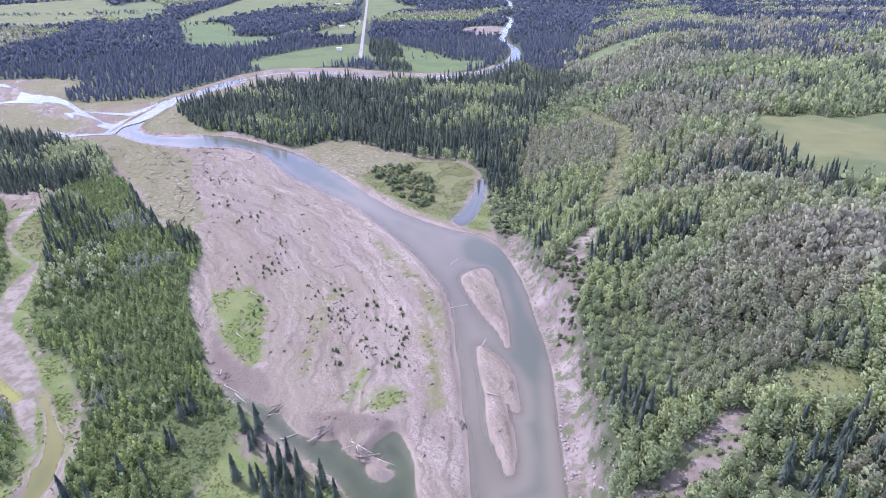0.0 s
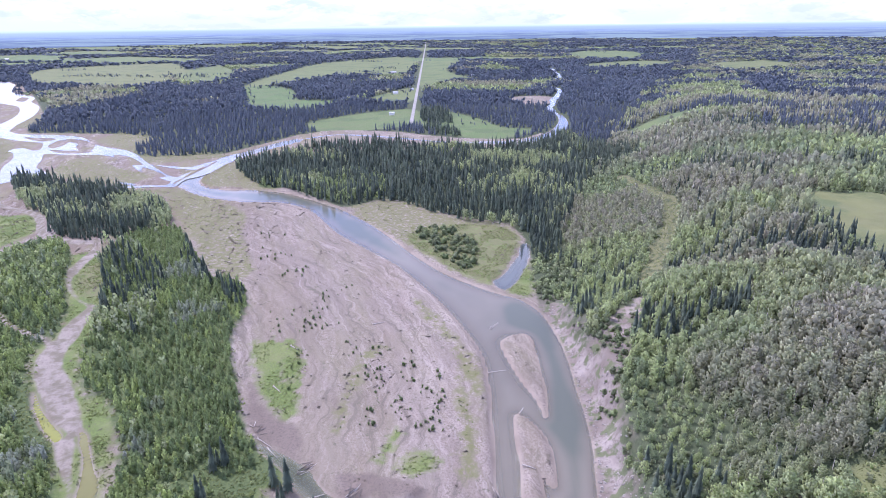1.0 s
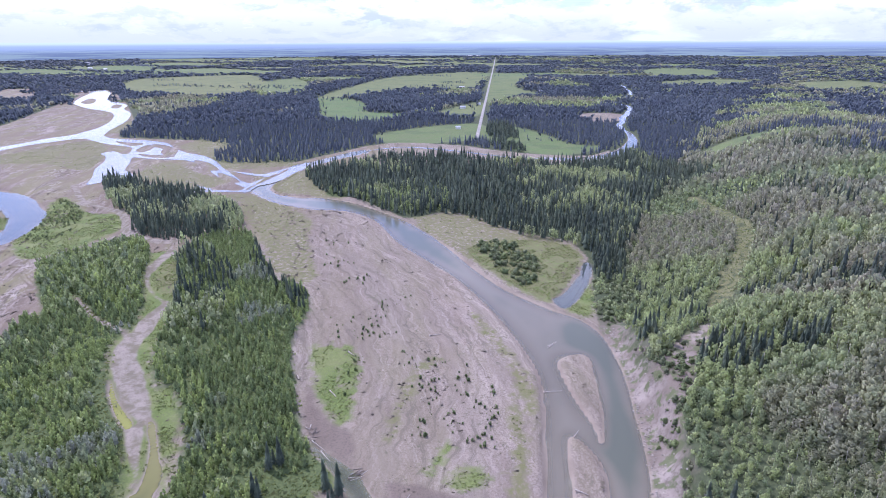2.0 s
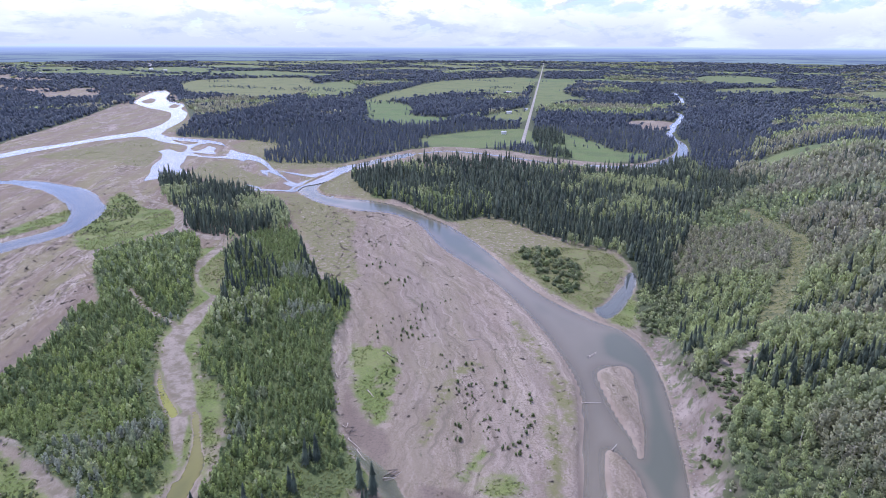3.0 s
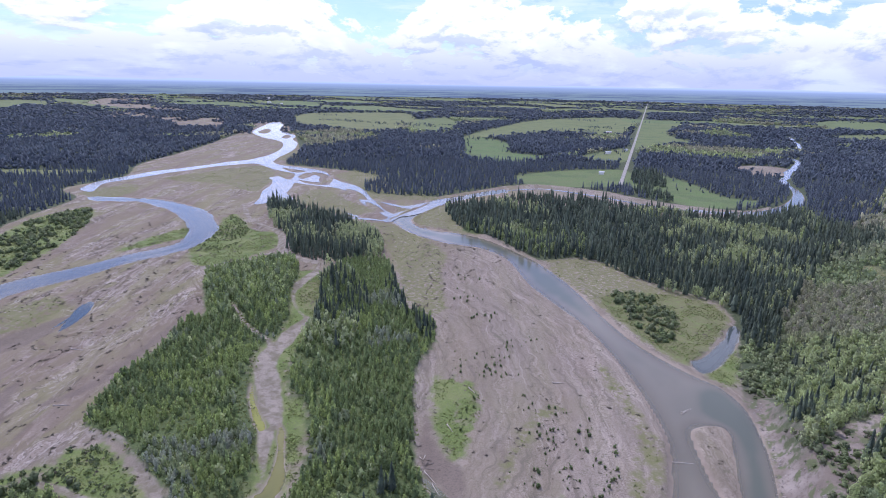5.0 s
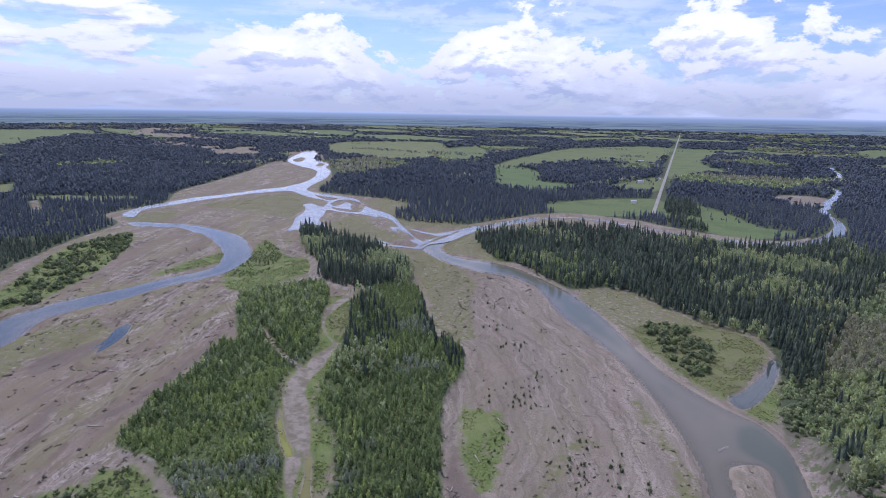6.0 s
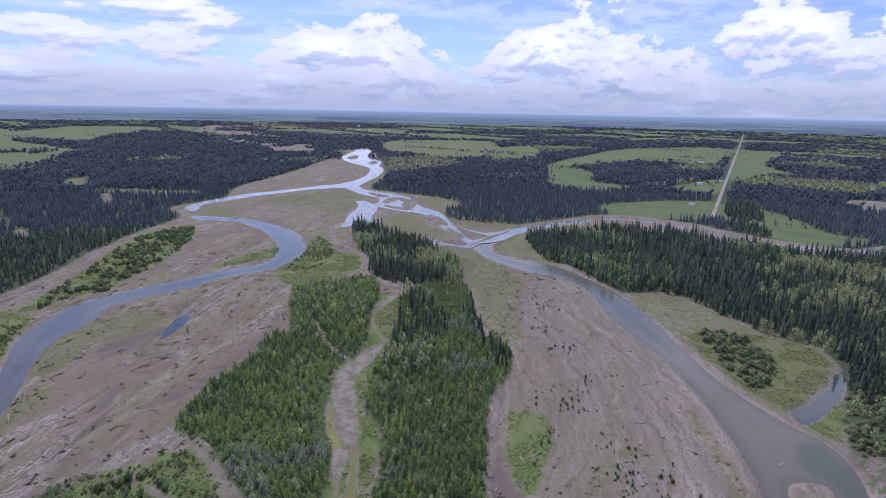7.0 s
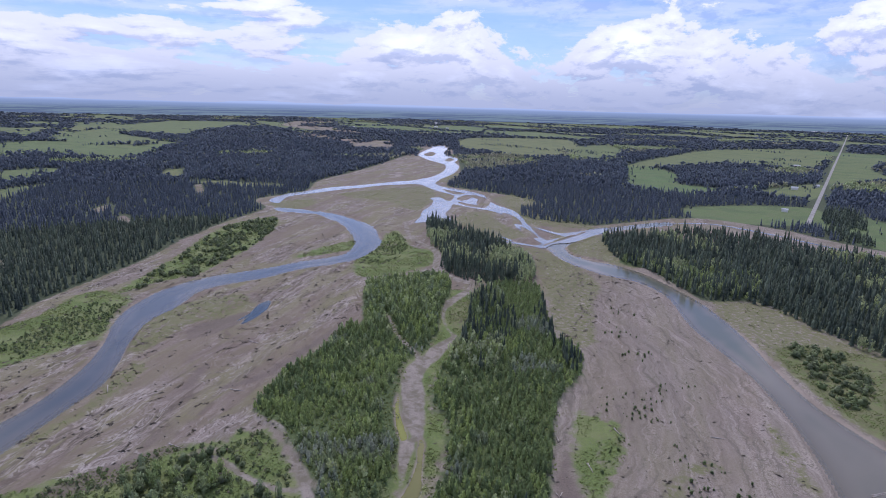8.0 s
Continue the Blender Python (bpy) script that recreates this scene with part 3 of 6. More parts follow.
def channel_inside(x, y, reach=30.0):
    """Metres inside the narrow braided channels."""
    w = np.full(x.shape, -reach)
    for line, width in CHANNEL_L.values():
        near = np.nonzero((x > line[:, 0].min() - 45) & (x < line[:, 0].max() + 45) & (y > line[:, 1].min() - 45) & (y < line[:, 1].max() + 45))[0]
        if len(near):
            w[near] = np.maximum(w[near], width / 2 - along(line, x[near], y[near])[0])
    return np.maximum(w, union(BRAID_O, x, y, reach))


def water_inside(x, y, channels=False):
    w = union(WATER_O.values(), x, y, 30.0)
    if channels:
        w = np.maximum(w, channel_inside(x, y))
    return np.minimum(w, -union(BAR_O, x, y, 30.0))


def hill_side(x, y):
    """Metres uphill of the foot of the valley side."""
    d, s = along(TOE_L, x, y)
    return d * s


def far_rise(r):
    """The far plain climbs a little towards the skyline."""
    return 14.0 * smooth(3200, 4900, r)


def flood_lines(x, y):
    return fbm((0.43 * x - 0.90 * y) * 0.011, (0.90 * x + 0.43 * y) * 0.036, 11, 3)


def ground_z(x, y, wet=None, uphill=None):
    r = np.hypot(x, y)
    wet = water_inside(x, y) if wet is None else wet
    uphill = hill_side(x, y) if uphill is None else uphill
    z = 0.30 * (fbm(x * 0.05, y * 0.05, 5) - 0.5) + 0.22 * (fbm(x * 0.3, y * 0.3, 7, 3) - 0.5)
    # low terraces and old flood channels, drawn out along the river's way
    terrace = flood_lines(x, y)
    plain = smooth(-2, -12, uphill) * smooth(900, 500, y)
    z = z + plain * (0.65 * smooth(0.455, 0.470, terrace) + 0.60 * smooth(0.535, 0.550, terrace) + 0.45 * smooth(0.62, 0.635, terrace) - 0.30)
    bar = smooth(-150, -120, x) * smooth(420, 330, y)
    laid = inward(WATER_O["main_river"], x, y, 140.0) + 14 * fbm(x * 0.02, y * 0.02, 27, 3)
    z = z + plain * bar * 0.65 * (fbm(laid * 0.16, y * 0.02, 29, 3) - 0.42)
    z = np.maximum(z, -0.15)
    shore = np.clip((wet + 1.3) / 1.9, 0, 1)
    shallow = smooth(400, 230, y) * (inward(WATER_O["main_river"], x, y, 4.0) > -2.5)
    deep = 0.9 + shallow * (0.45 + 0.9 * smooth(-21, -8, uphill) - 0.9)
    z = z * (1 - shore) - shore * (np.where(inward(WATER_O["main_river"], x, y, 4.0) > -3.0, 0.44, 0.62) + np.clip(0.12 * wet, 0, 1.3) * deep)
    # wooded ground stands a step above the open gravel
    z = z + 0.9 * smooth(-1.0, 0.8, union(STEP_O, x, y, 10.0) + 2.0 * (value_noise(x * 0.25, y * 0.25, 13) - 0.5)) * (1 - shore)
    beside = smooth(-28, -9, channel_inside(x, y))
    z = np.where(wet > -2, z, z * (1 - beside) - 0.12 * beside)
    # valley side: a steep cut bank beside the river, a wooded slope farther on
    cut = smooth(250, 215, y)
    lump = fbm(x * 0.03, y * 0.03, 17) - 0.5
    bank = 0.4 * smooth(0, 5, uphill) + 12.0 * smooth(3.0, 12, uphill + 5 * (fbm(x * 0.09, y * 0.09, 19) - 0.5)) + 14.0 * smooth(10, 85, uphill)
    slope = 27.0 * smooth(0, 105, uphill)
    rise = (bank * cut + slope * (1 - cut)) * (1 - 0.85 * smooth(650, 1500, y)) + lump * 7 * smooth(15, 80, uphill)
    z = z + np.where(uphill > 0, rise, 0)
    return z + far_rise(r) + np.where(r > 900, (fbm(x * 0.0016, y * 0.0016, 23) - 0.5) * 8 * smooth(900, 2200, r), 0)


def lines(lo, dense_lo, dense_hi, hi, step, growth):
    """Grid lines, close together over the near valley and wider apart with distance."""
    mid = list(np.arange(dense_lo, dense_hi, step))
    up, s = [], step
    v = dense_hi
    while v < hi:
        up.append(v)
        s *= growth
        v += s
    up.append(hi)
    down, s = [], step
    v = dense_lo
    while v > lo:
        s *= growth
        v -= s
        down.append(max(v, lo))
    return np.array(sorted(set(down)) + mid + up)


GX = lines(-4900, -320, 110, 4900, 1.35, 1.027)
GY = lines(-500, 70, 320, 4900, 1.35, 1.027)
X, Y = np.meshgrid(GX, GY)
X, Y = X.ravel(), Y.ravel()
WET, UPHILL = water_inside(X, Y), hill_side(X, Y)
Z = ground_z(X, Y, WET, UPHILL)
R = np.hypot(X, Y)

# ---- materials ----
def material(name):
    m = bpy.data.materials.new(name)
    m.use_nodes = True
    m.node_tree.nodes.clear()
    return m, m.node_tree


def node(tree, kind, values=(), **settings):
    """A shader node; values: what its sockets take, by name or number, a number or another node's output."""
    n = tree.nodes.new(kind)
    for key, value in settings.items():
        setattr(n, key, value)
    for key, value in dict(values).items():
        if isinstance(value, bpy.types.NodeSocket):
            tree.links.new(value, n.inputs[key])
        else:
            n.inputs[key].default_value = value
    return n


def attribute(tree, name):
    return node(tree, "ShaderNodeAttribute", attribute_name=name).outputs["Fac"]


def mathn(tree, op, a, b=0.0, c=0.0):
    return node(tree, "ShaderNodeMath", {0: a, 1: b, 2: c}, operation=op).outputs[0]


def noise_tex(tree, scale, detail=4.0, rough=0.55, vector=None, distortion=0.0):
    if vector is None:
        vector = node(tree, "ShaderNodeNewGeometry").outputs["Position"]
    return node(tree, "ShaderNodeTexNoise", {"Scale": scale, "Detail": detail, "Roughness": rough, "Vector": vector, "Distortion": distortion}).outputs["Fac"]


def remap(tree, value, a, b, c=0.0, d=1.0):
    return node(tree, "ShaderNodeMapRange", {"Value": value, "From Min": a, "From Max": b, "To Min": c, "To Max": d}, interpolation_type="SMOOTHSTEP").outputs[0]


def mix(tree, fac, a, b):
    n = node(tree, "ShaderNodeMix", {"Factor": fac}, data_type="RGBA")
    for socket, value in ((n.inputs[6], a), (n.inputs[7], b)):
        if isinstance(value, bpy.types.NodeSocket):
            tree.links.new(value, socket)
        else:
            socket.default_value = (*value, 1)
    return n.outputs[2]


def output(tree, shader):
    node(tree, "ShaderNodeOutputMaterial", {"Surface": shader})


def rough_surface(tree, color, rough=0.9, bump=None, distance=0.1, strength=0.6):
    values = {"Base Color": color, "Roughness": rough, "Specular IOR Level": 0.25}
    if bump is not None:
        values["Normal"] = node(tree, "ShaderNodeBump", {"Height": bump, "Distance": distance, "Strength": strength}).outputs[0]
    output(tree, node(tree, "ShaderNodeBsdfPrincipled", values).outputs[0])


def ground_material():
    m, t = material("river_plain")
    pos = node(t, "ShaderNodeNewGeometry").outputs["Position"]
    # a frame laid along the old flood channels
    def dot(way):
        return node(t, "ShaderNodeVectorMath", {0: pos, 1: way}, operation="DOT_PRODUCT").outputs["Value"]

    down, across = dot((0.43, -0.90, 0.0)), dot((0.90, 0.43, 0.0))
    turned = node(t, "ShaderNodeCombineXYZ", {0: mathn(t, "MULTIPLY", down, 0.28), 1: across}).outputs[0]
    long_ = node(t, "ShaderNodeCombineXYZ", {0: mathn(t, "MULTIPLY", down, 0.12), 1: across}).outputs[0]
    n_edge, n_mid, n_fine, n_big = noise_tex(t, 0.22, 5), noise_tex(t, 0.06, 5), noise_tex(t, 1.4, 6, 0.7), noise_tex(t, 0.012, 3)
    n_streak = noise_tex(t, 0.11, 6, 0.62, turned, 0.6)
    shore = mathn(t, "ADD", attribute(t, "arc"), mathn(t, "MULTIPLY", n_mid, 14.0))
    laid = node(t, "ShaderNodeCombineXYZ", {0: shore, 1: mathn(t, "MULTIPLY", node(t, "ShaderNodeSeparateXYZ", {"Vector": pos}).outputs[1], 0.07)}).outputs[0]
    n_laid, n_band = noise_tex(t, 0.42, 5, 0.68, laid, 0.5), noise_tex(t, 0.085, 4, 0.6, laid, 0.4)
    stones = node(t, "ShaderNodeTexVoronoi", {"Vector": pos, "Scale": 1.7}).outputs["Distance"]

    def inside(name, amp, soft, scale_noise=n_edge):
        v = mathn(t, "ADD", attribute(t, name), mathn(t, "MULTIPLY", mathn(t, "SUBTRACT", scale_noise, 0.5), amp))
        return remap(t, v, -soft, soft)

    # gravel: pale cobbles, darker damp streaks, a thin olive film where it lies longest
    gravel = mix(t, remap(t, n_streak, 0.36, 0.62), (0.208, 0.170, 0.136), (0.338, 0.286, 0.236))
    gravel = mix(t, remap(t, n_mid, 0.35, 0.7, 0, 0.5), gravel, (0.407, 0.348, 0.290))
    gravel = mix(t, remap(t, noise_tex(t, 0.022, 4, 0.6, turned, 0.5), 0.44, 0.60, 0, 0.6), gravel, (0.211, 0.172, 0.136))
    gravel = mix(t, remap(t, n_fine, 0.44, 0.66, 0, 0.9), gravel, (0.134, 0.110, 0.088))
    speck = noise_tex(t, 0.75, 3, 0.8)
    gravel = mix(t, mathn(t, "MULTIPLY", remap(t, speck, 0.57, 0.66, 0, 0.8), remap(t, n_mid, 0.34, 0.56)), gravel, (0.118, 0.105, 0.070))
    west = remap(t, mathn(t, "ADD", node(t, "ShaderNodeSeparateXYZ", {"Vector": pos}).outputs[0], mathn(t, "MULTIPLY", n_mid, 40.0)), -140, -190, 0.28, 1.0)
    terrace = attribute(t, "terrace")
    scar = remap(t, noise_tex(t, 0.16, 5, 0.62, long_, 1.0), 0.505, 0.555, 0, 0.95)
    gravel = mix(t, mathn(t, "MULTIPLY", scar, mathn(t, "MULTIPLY", west, remap(t, n_mid, 0.32, 0.52, 0.25, 1.0))), gravel, (0.129, 0.102, 0.074))
    crumbs = remap(t, noise_tex(t, 0.42, 6, 0.68, turned, 1.4), 0.505, 0.560, 0, 0.95)
    gravel = mix(t, mathn(t, "MULTIPLY", crumbs, mathn(t, "MULTIPLY", west, remap(t, noise_tex(t, 0.03, 4, 0.6, turned), 0.40, 0.56, 0.1, 1.0))), gravel, (0.108, 0.088, 0.063))
    gravel = mix(t, mathn(t, "MULTIPLY", remap(t, noise_tex(t, 0.075, 5, 0.62, turned, 0.8), 0.47, 0.58, 0, 0.85), west), gravel, (0.165, 0.152, 0.074))
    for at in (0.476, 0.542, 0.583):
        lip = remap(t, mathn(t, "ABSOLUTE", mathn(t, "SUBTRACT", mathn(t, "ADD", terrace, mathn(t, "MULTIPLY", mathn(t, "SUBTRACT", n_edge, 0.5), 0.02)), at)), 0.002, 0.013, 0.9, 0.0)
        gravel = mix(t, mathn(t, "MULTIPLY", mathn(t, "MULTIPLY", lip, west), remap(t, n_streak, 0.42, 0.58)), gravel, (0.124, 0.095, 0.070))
    # low scarps painted flat: thin dark undercut shade with a pale lip beside it
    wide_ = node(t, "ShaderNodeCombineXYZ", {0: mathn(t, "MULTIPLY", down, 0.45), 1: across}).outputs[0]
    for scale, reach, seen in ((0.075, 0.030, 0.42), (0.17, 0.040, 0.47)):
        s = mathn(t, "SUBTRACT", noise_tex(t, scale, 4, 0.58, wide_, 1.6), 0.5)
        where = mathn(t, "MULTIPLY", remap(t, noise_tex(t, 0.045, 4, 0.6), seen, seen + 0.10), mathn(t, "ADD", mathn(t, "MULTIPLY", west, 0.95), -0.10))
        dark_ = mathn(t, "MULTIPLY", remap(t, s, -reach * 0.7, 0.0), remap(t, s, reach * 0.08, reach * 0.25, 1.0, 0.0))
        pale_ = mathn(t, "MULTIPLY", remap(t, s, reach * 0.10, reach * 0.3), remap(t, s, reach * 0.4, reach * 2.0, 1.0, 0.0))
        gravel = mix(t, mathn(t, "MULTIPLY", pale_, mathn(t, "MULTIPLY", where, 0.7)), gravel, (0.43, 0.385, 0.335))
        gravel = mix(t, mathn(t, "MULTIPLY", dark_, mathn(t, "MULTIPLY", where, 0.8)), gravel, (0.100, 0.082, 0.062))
    bar = remap(t, west, 0.35, 0.8, 1.0, 0.0)
    gravel = mix(t, mathn(t, "MULTIPLY", bar, remap(t, n_band, 0.42, 0.60, 0.0, 0.55)), gravel, (0.225, 0.192, 0.150))
    gravel = mix(t, mathn(t, "MULTIPLY", bar, remap(t, n_laid, 0.47, 0.33, 0.0, 0.40)), gravel, (0.39, 0.340, 0.292))
    gravel = mix(t, mathn(t, "MULTIPLY", bar, remap(t, n_laid, 0.52, 0.64, 0.0, 0.75)), gravel, (0.125, 0.107, 0.082))
    gravel = mix(t, mathn(t, "MULTIPLY", bar, mathn(t, "MULTIPLY", remap(t, noise_tex(t, 0.33, 6, 0.75), 0.56, 0.64, 0.0, 0.85), remap(t, n_mid, 0.40, 0.55))), gravel, (0.115, 0.110, 0.070))
    gravel = mix(t, remap(t, stones, 0.0, 0.30, 0.14, 0.0), gravel, (0.433, 0.385, 0.335))
    film = mathn(t, "MULTIPLY", remap(t, noise_tex(t, 0.034, 6, 0.65, turned, 0.8), 0.47, 0.60), remap(t, n_fine, 0.3, 0.6, 0.35, 0.9))
    film = mathn(t, "MULTIPLY", film, west)
    gravel = mix(t, film, gravel, (0.191, 0.172, 0.093))
    gravel = mix(t, mathn(t, "MULTIPLY", west, remap(t, noise_tex(t, 0.05, 5, 0.6, long_, 0.6), 0.46, 0.60, 0.0, 0.65)), gravel, (0.170, 0.130, 0.098))
    rills = noise_tex(t, 0.26, 5, 0.6, long_, 1.2)
    gravel = mix(t, remap(t, mathn(t, "ABSOLUTE", mathn(t, "SUBTRACT", rills, 0.5)), 0.0, 0.025, 0.38, 0.0), gravel, (0.175, 0.145, 0.112))
    grass = mix(t, remap(t, n_fine, 0.3, 0.7), (0.085, 0.122, 0.034), (0.150, 0.195, 0.055))
    grass = mix(t, remap(t, n_mid, 0.42, 0.62, 0, 0.8), grass, (0.175, 0.195, 0.075))
    floor_ = mix(t, remap(t, n_fine, 0.3, 0.7), (0.040, 0.056, 0.027), (0.085, 0.100, 0.048))
    under = mix(t, remap(t, n_fine, 0.3, 0.7), (0.055, 0.080, 0.030), (0.110, 0.140, 0.050))
    rows = node(t, "ShaderNodeTexWave", {"Vector": node(t, "ShaderNodeMapping", {"Vector": pos, "Rotation": (0, 0, radians(7))}).outputs[0], "Scale": 0.03, "Distortion": 1.5, "Detail": 2.0}).outputs["Fac"]
    field = mix(t, attribute(t, "tone"), (0.175, 0.172, 0.070), (0.098, 0.158, 0.052))
    field = mix(t, remap(t, n_big, 0.35, 0.7, 0, 0.5), field, (0.112, 0.142, 0.058))
    field = mix(t, remap(t, n_mid, 0.42, 0.62, 0, 0.40), field, (0.135, 0.142, 0.070))
    field = mix(t, remap(t, noise_tex(t, 0.022, 5, 0.65), 0.50, 0.62, 0, 0.6), field, (0.080, 0.115, 0.048))
    field = mix(t, remap(t, rows, 0.2, 0.8, 0, 0.07), field, (0.09, 0.12, 0.04))
    silt = mix(t, n_streak, (0.105, 0.082, 0.064), (0.205, 0.165, 0.132))
    silt = mix(t, remap(t, n_fine, 0.45, 0.7, 0, 0.6), silt, (0.085, 0.070, 0.055))
    bare = mix(t, remap(t, n_mid, 0.35, 0.65), (0.165, 0.135, 0.108), (0.30, 0.258, 0.220))
    bare = mix(t, remap(t, noise_tex(t, 0.5, 5, 0.7), 0.48, 0.66, 0, 0.7), bare, (0.12, 0.098, 0.078))
    bare = mix(t, remap(t, n_edge, 0.50, 0.60, 0, 0.9), bare, (0.105, 0.122, 0.055))
    bed = mix(t, remap(t, n_mid, 0.3, 0.7), (0.205, 0.166, 0.126), (0.30, 0.252, 0.200))
    up = attribute(t, "uphill")
    color = mix(t, inside("field", 10.0, 2.5), floor_, field)
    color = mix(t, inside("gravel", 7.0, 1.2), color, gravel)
    color = mix(t, mathn(t, "MULTIPLY", inside("grass", 13.0, 2.2), remap(t, n_fine, 0.25, 0.5, 0.55, 1.0)), color, grass)
    scrub = mathn(t, "MULTIPLY", inside("scrub", 12.0, 2.0), remap(t, noise_tex(t, 0.35, 5, 0.65), 0.36, 0.55))
    color = mix(t, scrub, color, mix(t, n_fine, (0.105, 0.118, 0.045), (0.200, 0.185, 0.095)))
    color = mix(t, inside("wood", 8.0, 1.6), color, under)
    color = mix(t, mathn(t, "MULTIPLY", inside("silt", 6.0, 1.6), 0.85), color, silt)
    bed_stones = mix(t, remap(t, noise_tex(t, 0.16, 5, 0.65), 0.40, 0.62), (0.270, 0.235, 0.192), mix(t, n_fine, (0.115, 0.100, 0.066), (0.205, 0.180, 0.125)))
    color = mix(t, inside("track", 2.0, 0.7), color, mix(t, remap(t, n_fine, 0.5, 0.7, 0, 0.6), bed_stones, (0.13, 0.11, 0.085)))
    # the cut bank: bare earth and stone from the water's edge to its brow
    y_near = remap(t, node(t, "ShaderNodeSeparateXYZ", {"Vector": pos}).outputs[1], 262, 232)
    up_n = mathn(t, "ADD", up, mathn(t, "MULTIPLY", mathn(t, "SUBTRACT", n_edge, 0.5), 9.0))
    bank = mathn(t, "MULTIPLY", mathn(t, "MULTIPLY", remap(t, up, -3.0, -1.0), remap(t, up_n, 11.5, 4.5)), y_near)
    color = mix(t, bank, color, bare)
    color = mix(t, inside("cut", 8.0, 2.0), color, bare)
    color = mix(t, remap(t, attribute(t, "wet"), -1.2, 0.4), color, bed)
    relief = mathn(t, "ADD", mathn(t, "MULTIPLY", n_fine, 0.5), mathn(t, "MULTIPLY", n_streak, 0.9))
    rough_surface(t, color, 0.92, relief, 0.5, 0.7)
    return m


def water_material(name, murk, thick, calm, gloss_rough=0.16, mirror=1.0):
    m, t = material(name)
    pos = node(t, "ShaderNodeNewGeometry").outputs["Position"]
    ripple = mathn(t, "ADD", noise_tex(t, 0.9, 4, 0.6), mathn(t, "MULTIPLY", noise_tex(t, 0.07, 4), 2.5))
    wave = node(t, "ShaderNodeBump", {"Height": ripple, "Distance": 0.25, "Strength": calm}).outputs[0]
    clear = mathn(t, "POWER", 2.718, mathn(t, "MULTIPLY", attribute(t, "depth"), -thick))
    body = mix(t, remap(t, mathn(t, "ADD", mathn(t, "MULTIPLY", attribute(t, "shoal"), 0.5), mathn(t, "MULTIPLY", attribute(t, "depth"), 0.35)), 0.36, 0.66), murk[0], murk[1])
    deep = node(t, "ShaderNodeBsdfDiffuse", {"Color": body}).outputs[0]
    through_it = node(t, "ShaderNodeBsdfTransparent", {"Color": (0.86, 0.93, 0.88, 1)}).outputs[0]
    inner = node(t, "ShaderNodeMixShader", {0: clear, 1: deep, 2: through_it}).outputs[0]
    gloss = node(t, "ShaderNodeBsdfGlossy", {"Color": (mirror, mirror, mirror, 1), "Roughness": gloss_rough, "Normal": wave}).outputs[0]
    fresnel = node(t, "ShaderNodeFresnel", {"IOR": 1.333, "Normal": wave}).outputs[0]
    output(t, node(t, "ShaderNodeMixShader", {0: fresnel, 1: inner, 2: gloss}).outputs[0])
    return m


def leaf_material(name, low, high, dry, translucent=0.3, uneven=0.64):
    """Foliage: shades from low to high tree by tree, some of it dry and grey."""
    m, t = material(name)
    island = node(t, "ShaderNodeNewGeometry").outputs["Random Per Island"]
    who = node(t, "ShaderNodeObjectInfo").outputs["Random"]
    tint = mathn(t, "FRACT", mathn(t, "ADD", attribute(t, "tint"), mathn(t, "MULTIPLY", who, 0.6)))
    color = mix(t, tint, low, high)
    color = mix(t, attribute(t, "dry"), color, dry)
    value = mathn(t, "ADD", 1.0 - uneven / 2, mathn(t, "MULTIPLY", island, uneven))
    color = node(t, "ShaderNodeHueSaturation", {"Value": value, "Color": color}).outputs[0]
    d = node(t, "ShaderNodeBsdfPrincipled", {"Base Color": color, "Roughness": 0.75, "Specular IOR Level": 0.2}).outputs[0]
    lit = node(t, "ShaderNodeHueSaturation", {"Value": 1.25, "Saturation": 1.05, "Color": color}).outputs[0]
    tr = node(t, "ShaderNodeBsdfTranslucent", {"Color": lit}).outputs[0]
    output(t, node(t, "ShaderNodeMixShader", {0: translucent, 1: d, 2: tr}).outputs[0])
    return m


def plain_material(name, a, b, scale, rough=0.85, bump=0.05):
    m, t = material(name)
    n = noise_tex(t, scale, 5, 0.6)
    rough_surface(t, mix(t, remap(t, n, 0.3, 0.7), a, b), rough, n, bump)
    return m


M_GROUND = ground_material()
M_WATER = {
    "river": water_material("river_water", ((0.178, 0.160, 0.120), (0.104, 0.112, 0.082)), 5.0, 0.02),
    "riffle": water_material("riffle_water", ((0.27, 0.28, 0.285), (0.165, 0.185, 0.20)), 2.6, 0.35, 0.25, 1.0),
    "pond": water_material("pond_water", ((0.060, 0.078, 0.080), (0.075, 0.088, 0.085)), 4.0, 0.02, 0.05),
    "bright": water_material("bright_water", ((0.128, 0.128, 0.120), (0.076, 0.088, 0.090)), 2.4, 0.08, 0.16),
    "creek": water_material("creek_water", ((0.165, 0.158, 0.050), (0.115, 0.120, 0.042)), 12.0, 0.03, 0.06),
    "algae": water_material("algae_water", ((0.210, 0.215, 0.035), (0.160, 0.175, 0.030)), 9.0, 0.02),
    "pool": water_material("pool_water", ((0.050, 0.085, 0.032), (0.060, 0.066, 0.056)), 1.1, 0.04),
}
M_ROAD = plain_material("road_gravel", (0.22, 0.21, 0.185), (0.34, 0.32, 0.285), 0.2)
M_SPRUCE = leaf_material("spruce_needles", (0.060, 0.082, 0.066), (0.126, 0.157, 0.102), (0.17, 0.15, 0.12), 0.28)
# distance haze put into the colour: bluer, more even needles for far trees
M_HAZED_SPRUCE = leaf_material("haze_tinted_needles", (0.078, 0.098, 0.126), (0.118, 0.142, 0.164), (0.12, 0.12, 0.11), 0.25, 0.3)
M_ASPEN = leaf_material("aspen_leaves", (0.248, 0.298, 0.166), (0.395, 0.448, 0.212), (0.325, 0.304, 0.236), 0.46)
